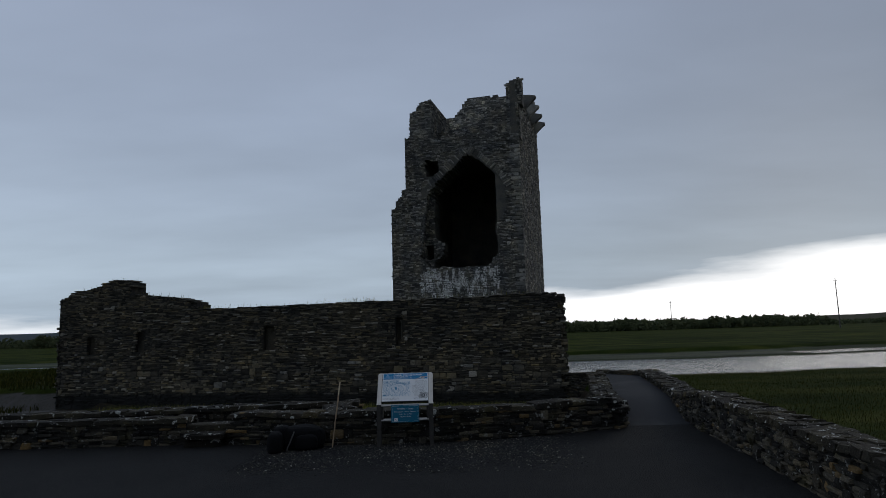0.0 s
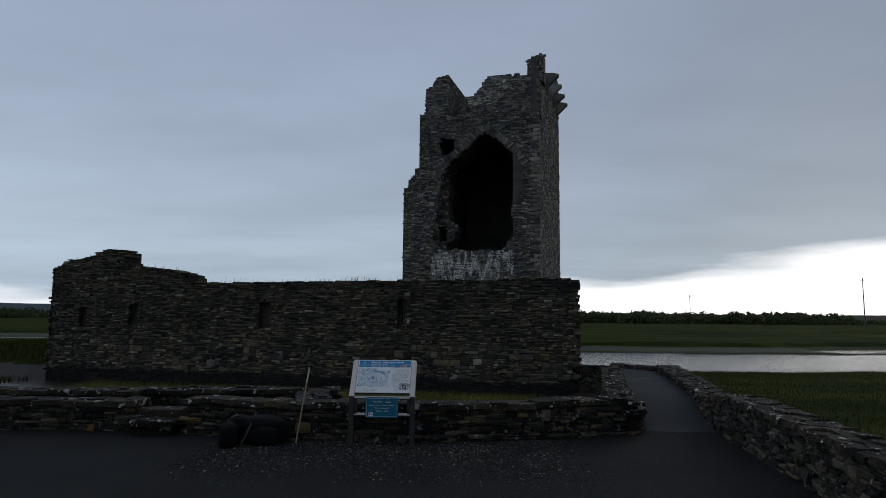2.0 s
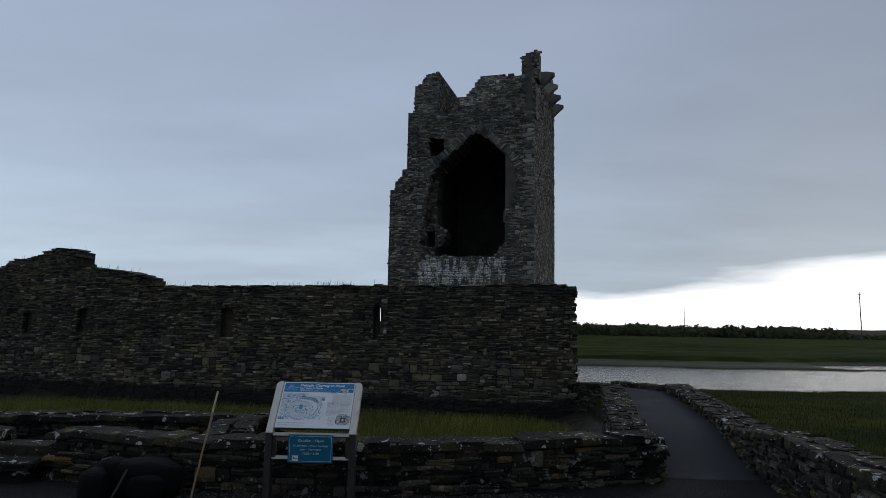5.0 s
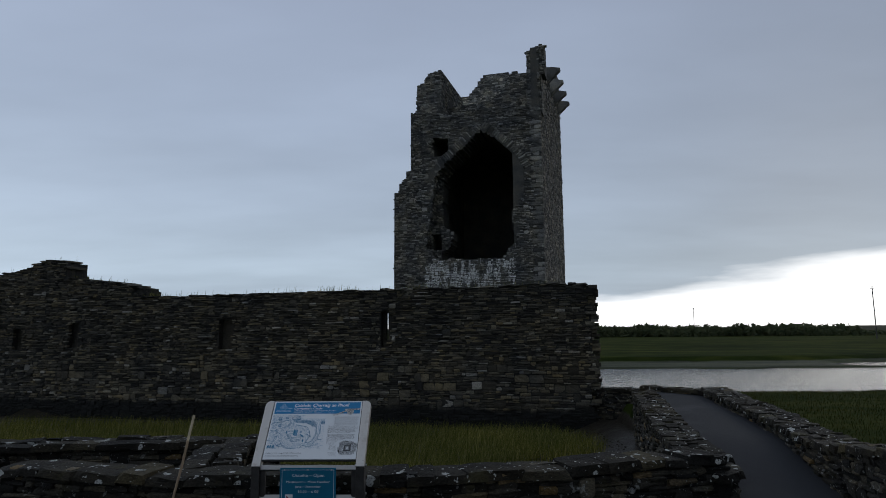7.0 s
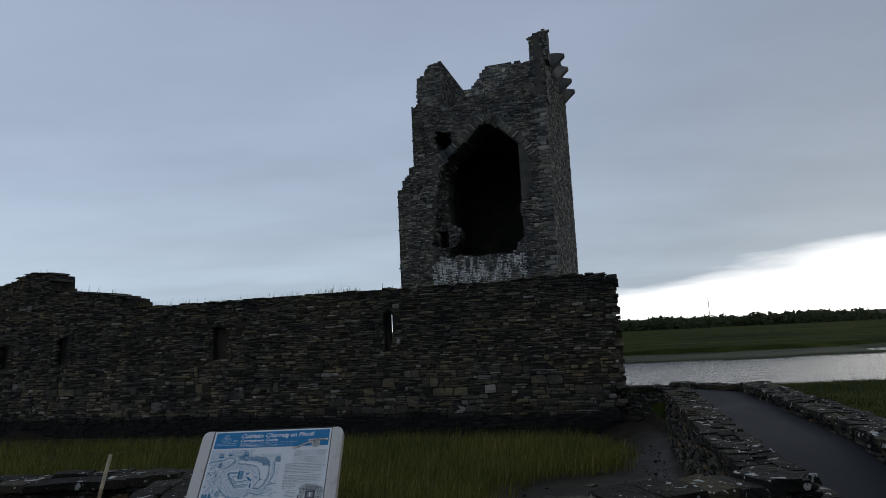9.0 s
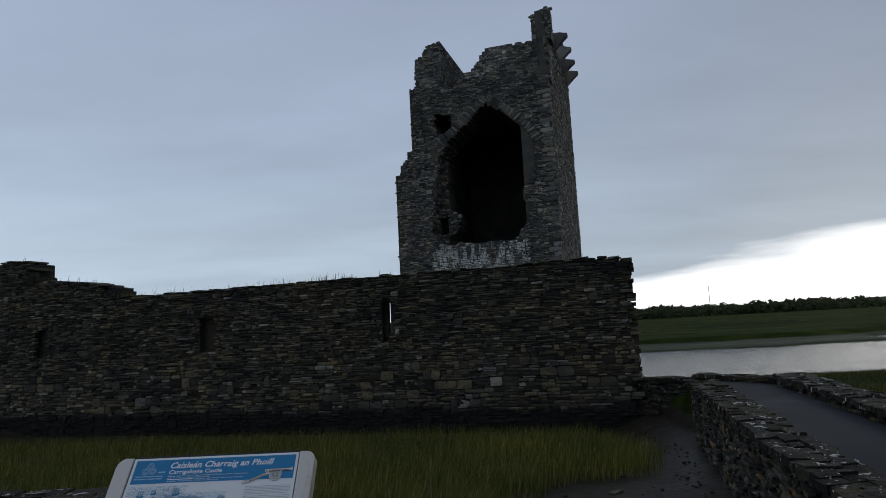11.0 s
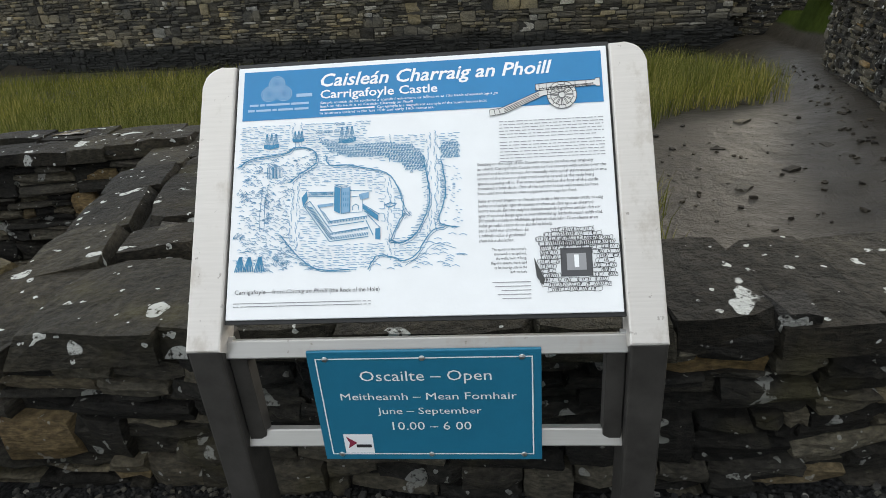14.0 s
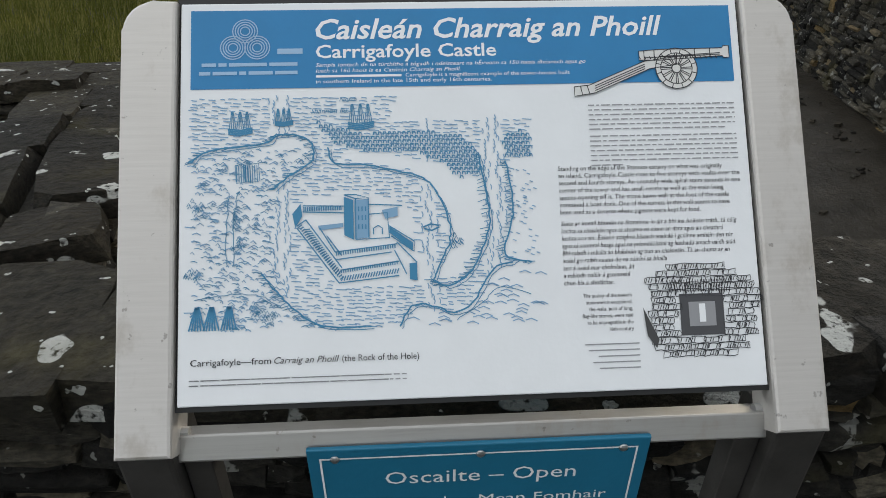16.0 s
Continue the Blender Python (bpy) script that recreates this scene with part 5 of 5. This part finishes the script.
flat([[(0.79, 0.8), (0.815, 0.88), (0.81, 0.9), (0.795, 0.87)]], L3, plain("dark_print", (0.06, 0.06, 0.06), 0.5), "window_drawing", panel, P)

# blue notice with the opening times
NX0, NX1, NZ0, NZ1 = -0.247, 0.252, 0.419, 0.722


def N(s, d, lift=0.0):
    return Vector((NX0 + (NX1 - NX0) * s, -0.032 - lift, NZ1 - (NZ1 - NZ0) * d))


bm = bmesh.new()
box(bm, NX0, NX1, -0.032, -0.024, NZ0, NZ1, bevel=0.002)
notice = part("notice", bm, M_TEAL, sign, "blue metal notice with white lettering")
words("Oscailte \u2013 Open", 0.22, 0.79, 0.255, 0.088, M_WHITE, notice, N, 0.0008)
words("Meitheamh \u2013 Mean Fomhair", 0.12, 0.895, 0.425, 0.062, M_WHITE, notice, N, 0.0008)
words("June \u2013 September", 0.275, 0.74, 0.555, 0.058, M_WHITE, notice, N, 0.0008)
words("10.00 \u2013 6 00", 0.335, 0.69, 0.705, 0.075, M_WHITE, notice, N, 0.0008)
rects("border", [(0.035, 0.965, 0.055, 0.065), (0.035, 0.965, 0.935, 0.945), (0.035, 0.041, 0.065, 0.935), (0.959, 0.965, 0.065, 0.935)], M_WHITE, notice, N, 0.0008)
rects("emblem_plate", [(0.1, 0.235, 0.745, 0.93)], M_WHITE, notice, N, 0.0009)
flat([[(0.11, 0.765), (0.16, 0.83), (0.115, 0.885), (0.125, 0.83)]], 0.0014, M_RED, "emblem", notice, N)
rects("emblem_bar", [(0.155, 0.225, 0.845, 0.875)], M_INK, notice, N, 0.0014)
for s_, d_ in ((0.08, 0.06), (0.5, 0.06), (0.92, 0.06), (0.08, 0.94), (0.5, 0.94), (0.92, 0.94)):
    bm = bmesh.new()
    c = N(s_, d_, 0.002)
    bmesh.ops.create_uvsphere(bm, u_segments=8, v_segments=5, radius=0.007, matrix=Matrix.Translation(c) @ Matrix.Diagonal((1, 0.5, 1, 1)))
    part("rivet", bm, M_BOLT, notice)

# ---- loose things ----
stick = thing("walking_stick", "long peeled wooden staff leaning against the low wall", "staff")


def rod(name, a, b, r0, r1, material, parent, wob=0.0, seg=8, rings=8):
    a, b = Vector(a), Vector(b)
    d = (b - a).normalized()
    x = d.orthogonal().normalized()
    y = d.cross(x)
    bm = bmesh.new()
    prev = None
    rr = random.Random(3)
    for k in range(rings + 1):
        f = k / rings
        c = a.lerp(b, f) + (x * rr.uniform(-wob, wob) + y * rr.uniform(-wob, wob) if 0 < k < rings else Vector())
        rad = r0 + (r1 - r0) * f
        ring = [bm.verts.new(c + (x * math.cos(t) + y * math.sin(t)) * rad) for t in np.linspace(0, 2 * math.pi, seg, endpoint=False)]
        if prev:
            for i in range(seg):
                bm.faces.new((prev[i], prev[(i + 1) % seg], ring[(i + 1) % seg], ring[i]))
        else:
            bm.faces.new(ring)
        prev = ring
    bm.faces.new(prev)
    return part(name, bm, material, parent)


S0, S1 = Vector((-1.312, 0.02, 0.0)), Vector((-1.235, 0.42, 1.12))
rod("shaft", S0, S0.lerp(S1, 0.8), 0.011, 0.013, M_STICK, stick, 0.003)
rod("tip", S0.lerp(S1, 0.8), S1, 0.013, 0.013, M_STICKTIP, stick, 0.001, rings=3)

bag = thing("rucksack", "slumped bulky black rucksack lying on the gravel by the wall", "bag", at=(-1.85, 0.02, 0.0), rz=4)


def blob(name, c, size, material, parent, seed, power=0.7):
    bm = bmesh.new()
    bmesh.ops.create_icosphere(bm, subdivisions=3, radius=1)
    for v in bm.verts:
        p = v.co
        q = Vector([math.copysign(abs(a) ** power, a) for a in p])
        k = 1 + 0.08 * noise.noise(p * 2 + Vector((seed, 0, 0)))
        v.co = Vector((c[0] + q.x * size[0] * k, c[1] + q.y * size[1] * k, max(c[2] + q.z * size[2] * k, 0)))
    return part(name, bm, material, parent)


blob("main_pack", (0, 0, 0.2), (0.42, 0.2, 0.22), M_BAG, bag, 1)
blob("top_pocket", (-0.34, -0.02, 0.24), (0.16, 0.17, 0.19), M_BAG, bag, 2)
blob("side_pocket", (0.1, -0.18, 0.15), (0.2, 0.09, 0.13), M_BAG, bag, 3)
blob("front_pocket", (-0.42, -0.26, 0.16), (0.13, 0.17, 0.2), M_BAG, bag, 4)
rod("strap", (-0.1, -0.22, 0.34), (-0.22, -0.3, 0.03), 0.012, 0.012, M_STRAP, bag, 0.004)
rod("strap", (-0.44, -0.05, 0.40), (-0.33, -0.1, 0.44), 0.018, 0.014, M_STRAP, bag, 0.003)

# ---- grass, gravel, mud stones ----
GRASS_EDGE = [(-0.95, 0.6), (0.5, 1.1), (1.6, 1.25), (2.6, 1.35), (3.8, 1.5), (4.9, 1.72), (5.6, 1.52), (6.6, 1.9), (7.4, 2.25), (8.0, 2.9), (8.25, 4.3), (9.2, 4.75), (11, 4.6), (12.6, 4.4), (14.5, 4.0)]


def blades(name, label, spots, material, tall, rs, wide=0.006):
    n = len(spots)
    xyz = np.array(spots)
    h = rs.uniform(tall[0], tall[1], n)
    yaw = rs.uniform(0, 2 * math.pi, n)
    lean = rs.uniform(0.05, 0.55, n) * h
    ldir = rs.normal(0.4, 1.2, n)
    lx, ly = np.cos(ldir) * lean, np.sin(ldir) * lean
    wx, wy = np.cos(yaw) * wide * rs.uniform(0.6, 1.4, n), np.sin(yaw) * wide * rs.uniform(0.6, 1.4, n)
    v = np.zeros((n, 5, 3))
    v[:, 0] = xyz - np.stack((wx, wy, np.zeros(n)), 1)
    v[:, 1] = xyz + np.stack((wx, wy, np.zeros(n)), 1)
    mid = xyz + np.stack((lx * 0.35, ly * 0.35, h * 0.6), 1)
    v[:, 2] = mid + np.stack((wx, wy, np.zeros(n)), 1) * 0.7
    v[:, 3] = mid - np.stack((wx, wy, np.zeros(n)), 1) * 0.7
    v[:, 4] = xyz + np.stack((lx, ly, h), 1)
    k = 5 * np.arange(n)
    faces = np.stack((k, k + 1, k + 2, k + 3), 1).tolist() + np.stack((k + 3, k + 2, k + 4), 1).tolist()
    return tagged(new(name, mesh_of(name, v.reshape(-1, 3).tolist(), faces, material)), label, "grass", kind="stuff")


rs = np.random.RandomState(4)
spots = []
while len(spots) < 125000:
    x, y = rs.uniform(-13, 5.2), 0.6 + 14.5 * rs.beta(1.0, 1.7)
    d = (y - BAWN_O[1]) * math.cos(BAWN_A) + (x - BAWN_O[0]) * math.sin(BAWN_A)
    if d > -0.25 or x > along(LEFT, y, 1) - 0.6 or y < along(FRONT, x) + 0.5:
        continue
    if y < 3.05 and x < -0.7 or (x < -1.0 and y < 2.9):
        continue
    e = along([(b, a) for a, b in GRASS_EDGE], y, 1) + 0.22 * noise.noise((x * 1.7, y * 1.7, 0.0))
    if x > e or (x > e - 0.35 and rs.rand() < 0.5):
        continue
    if noise.noise((x * 0.9, y * 0.9, 5.0)) < -0.42 and rs.rand() < 0.7:
        continue
    spots.append((x, y, land(x, y) - 0.02))
blades("moat_grass", "tall yellow-green cord grass in the muddy moat", spots, M_GRASS, (0.16, 0.47), rs, 0.0045)
spots = []
while len(spots) < 90000:
    y = -8 + 34 * rs.beta(1.1, 1.3)
    x = along(RIGHT, y, 1) + 0.6 + 26 * rs.beta(1.0, 2.0)
    z = land(x, y)
    if z < -0.95 or (9 < y < 14 and x < 8):
        continue
    spots.append((x, y, z - 0.03))
blades("meadow_grass", "rough green salt meadow grass beside the footpath", spots, M_FIELD, (0.04, 0.13), rs, 0.005)
spots = []
while len(spots) < 16000:
    x, y = rs.uniform(-36, -18.5), rs.uniform(8, 48)
    spots.append((x, y, land(x, y) - 0.03))
blades("bank_grass", "dull green grass on the far bank of the moat", spots, M_FIELD, (0.15, 0.4), rs, 0.02)


def rubble(name, label, spots, sizes, material, rs, category):
    vs, n = [], 0
    for (x, y, z), s in zip(spots, sizes):
        m = np.array((Euler((rs.uniform(1.2, 1.9), rs.uniform(-0.3, 0.3), rs.uniform(0, 6.3))).to_matrix() @ Matrix.Diagonal((s * rs.uniform(0.7, 1.5), s * rs.uniform(0.35, 0.7), s))))
        vs.append(STONES[rs.randint(len(STONES))] @ m.T + np.array((x, y, z)))
    faces = [tuple(NV * k + i for i in f) for k in range(len(vs)) for f in STONE_FACES]
    return tagged(new(name, mesh_of(name, np.concatenate(vs), faces, material)), label, category, kind="stuff")


M_PEBBLE = stone_mat("grey_pebble", [(0.0, (0.02, 0.02, 0.021)), (0.6, (0.05, 0.05, 0.052)), (0.93, (0.11, 0.108, 0.1)), (1.0, (0.34, 0.33, 0.31))])
M_MUDSTONE = stone_mat("muddy_stone", [(0.0, (0.025, 0.021, 0.017)), (0.8, (0.05, 0.043, 0.035)), (1.0, (0.11, 0.1, 0.085))])
sp = [(x, y, 0.0) for x, y in zip(rs.uniform(-2.6, 3.2, 15000), -2.6 + 3.2 * rs.beta(1.8, 1.0, 15000)) if y < along(FRONT, x) - 0.02 and rs.rand() < smooth(-2.6, -1.2, y) * smooth(3.2, 2.0, abs(x))]
rubble("gravel_stones", "loose grey gravel chippings before the low wall", sp, rs.uniform(0.008, 0.022, len(sp)), M_PEBBLE, rs, "gravel")
sp = []
while len(sp) < 520:
    x, y = rs.uniform(1.0, 5.2), rs.uniform(1.6, 13.2)
    if x < along([(b, a) for a, b in GRASS_EDGE], y, 1) - 0.1 or x > along(LEFT, y, 1) - 0.5 or rs.rand() > 0.12 + 0.6 * smooth(9, 13, y) + 0.5 * smooth(1.1, 0.5, along(LEFT, y, 1) - x):
        continue
    sp.append((x, y, land(x, y) + 0.0))
rubble("mud_stones", "small muddy stones strewn over the moat bed", sp, 0.01 + 0.05 * rs.rand(len(sp)) ** 2.5, M_MUDSTONE, rs, "stones")
for x, y, s in ((3.35, 7.3, 0.2), (4.3, 7.0, 0.22), (2.7, 6.2, 0.16), (3.9, 6.1, 0.2), (3.2, 5.4, 0.16), (2.55, 4.9, 0.18), (3.7, 8.3, 0.16), (4.2, 5.0, 0.2)):
    ob = new("rock", stone_mesh(rs.randint(len(STONES)), M_MUDSTONE))
    ob.matrix_world = pose(x, y, MUD_Z - 0.03, 90, 0, rs.uniform(0, 360)) @ Matrix.Diagonal((s * 1.1, s * 0.35, s * 0.7, 1))
    tagged(ob, "flat dark muddy rock lying on the moat bed", "rock", "rocks in the moat")

spots = []
for u in np.concatenate((rs.uniform(16.2, 16.5, 60), rs.uniform(8, 9.2, 50), rs.uniform(1, 23, 260))):
    q = bawn_point(u, rs.uniform(0.0, 0.7))
    spots.append((*q, float(np.interp(u, TOP_U, TOP_V)) + 0.02))
blades("wall_top_weeds", "thin dry weeds growing on the ruined wall top", spots, M_GRASS, (0.05, 0.26), rs, 0.006)

# ---- the far shore ----
def woods_far(name, label, count, xr, yr, hr, seed):
    r2 = np.random.RandomState(seed)
    vs = []
    for _ in range(count):
        x, y = r2.uniform(*xr), r2.uniform(*yr)
        hgt, rad, z0 = r2.uniform(*hr), r2.uniform(5, 11), land(x, y)
        n = 420
        d = r2.normal(size=(n, 3))
        d /= np.linalg.norm(d, axis=1)[:, None]
        d[:, 2] = np.abs(d[:, 2])
        c = np.array((x, y, z0)) + d * np.array((rad, rad, hgt)) * r2.uniform(0.7, 1.0, (n, 1)) * (0.9 + 0.15 * np.sin(3 * d[:, :1] * 2 + x))
        for p in c:
            a, b = r2.normal(size=3) * 0.45, r2.normal(size=3) * 0.45
            vs.append(np.stack((p - a, p + b, p + a, p - b)))
    faces = (np.arange(4)[None] + 4 * np.arange(len(vs))[:, None]).tolist()
    return tagged(new(name, mesh_of(name, np.concatenate(vs), faces, M_LEAF)), label, "trees", kind="stuff")


woods_far("far_hedgerow", "dark far line of bushes and low trees", 120, (35, 160), (255, 285), (3.0, 5.3), 3)
woods_far("far_hedgerow", "dark far line of bushes and low trees", 90, (150, 420), (300, 340), (1.2, 2.4), 4)
woods_far("far_hedgerow", "dark far line of bushes and low trees", 60, (-330, -120), (250, 280), (3, 6), 5)


def ridge(name, label, pts, y, material):
    vs, fs = [], []
    for i, (x, z) in enumerate(pts):
        vs += [(x, y, -2), (x, y + 150, z), (x, y + 600, -2)]
        if i:
            k = 3 * i
            fs += [(k - 3, k, k + 1, k - 2), (k - 2, k + 1, k + 2, k - 1)]
    return tagged(new(name, mesh_of(name, vs, fs, material, True)), label, "hills", kind="structure")


M_HILL = grass_mat("hill_pasture", (0.03, 0.035, 0.02), (0.04, 0.045, 0.025), (0.05, 0.055, 0.03))
# the blue of distance haze is put into the colour of these hills
M_HAZEHILL = grass_mat("distant_hill_haze_blue", (0.1, 0.13, 0.17), (0.11, 0.14, 0.18), (0.12, 0.15, 0.19))
ridge("backdrop_ridge", "low dark ridge beyond the far shore", [(x, 9 + 6 * noise.noise((x * 0.002, 0, 1)) + 3 * noise.noise((x * 0.01, 0, 2)) + 8 * smooth(300, 1200, x)) for x in range(-200, 2600, 40)], 1000, M_HILL)
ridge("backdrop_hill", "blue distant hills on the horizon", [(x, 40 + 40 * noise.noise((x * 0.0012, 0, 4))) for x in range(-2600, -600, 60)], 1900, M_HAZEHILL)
for x, y, h, top in ((98.5, 260, 12.5, 0.09), (102, 150, 13.0, 0.09)):
    pole = thing("utility_pole", "tall thin wooden utility pole standing in the marsh", "pole", group="poles in the marsh", at=(x, y, land(x, y) - 0.2))
    rod("mast", (0, 0, 0), (0.02, 0, h), 0.14, 0.09, M_POLE, pole, 0)
    bm = bmesh.new()
    box(bm, -0.5, 0.5, -0.05, 0.05, h - 0.7, h - 0.58, bevel=0.01)
    part("crossarm", bm, M_POLE, pole)
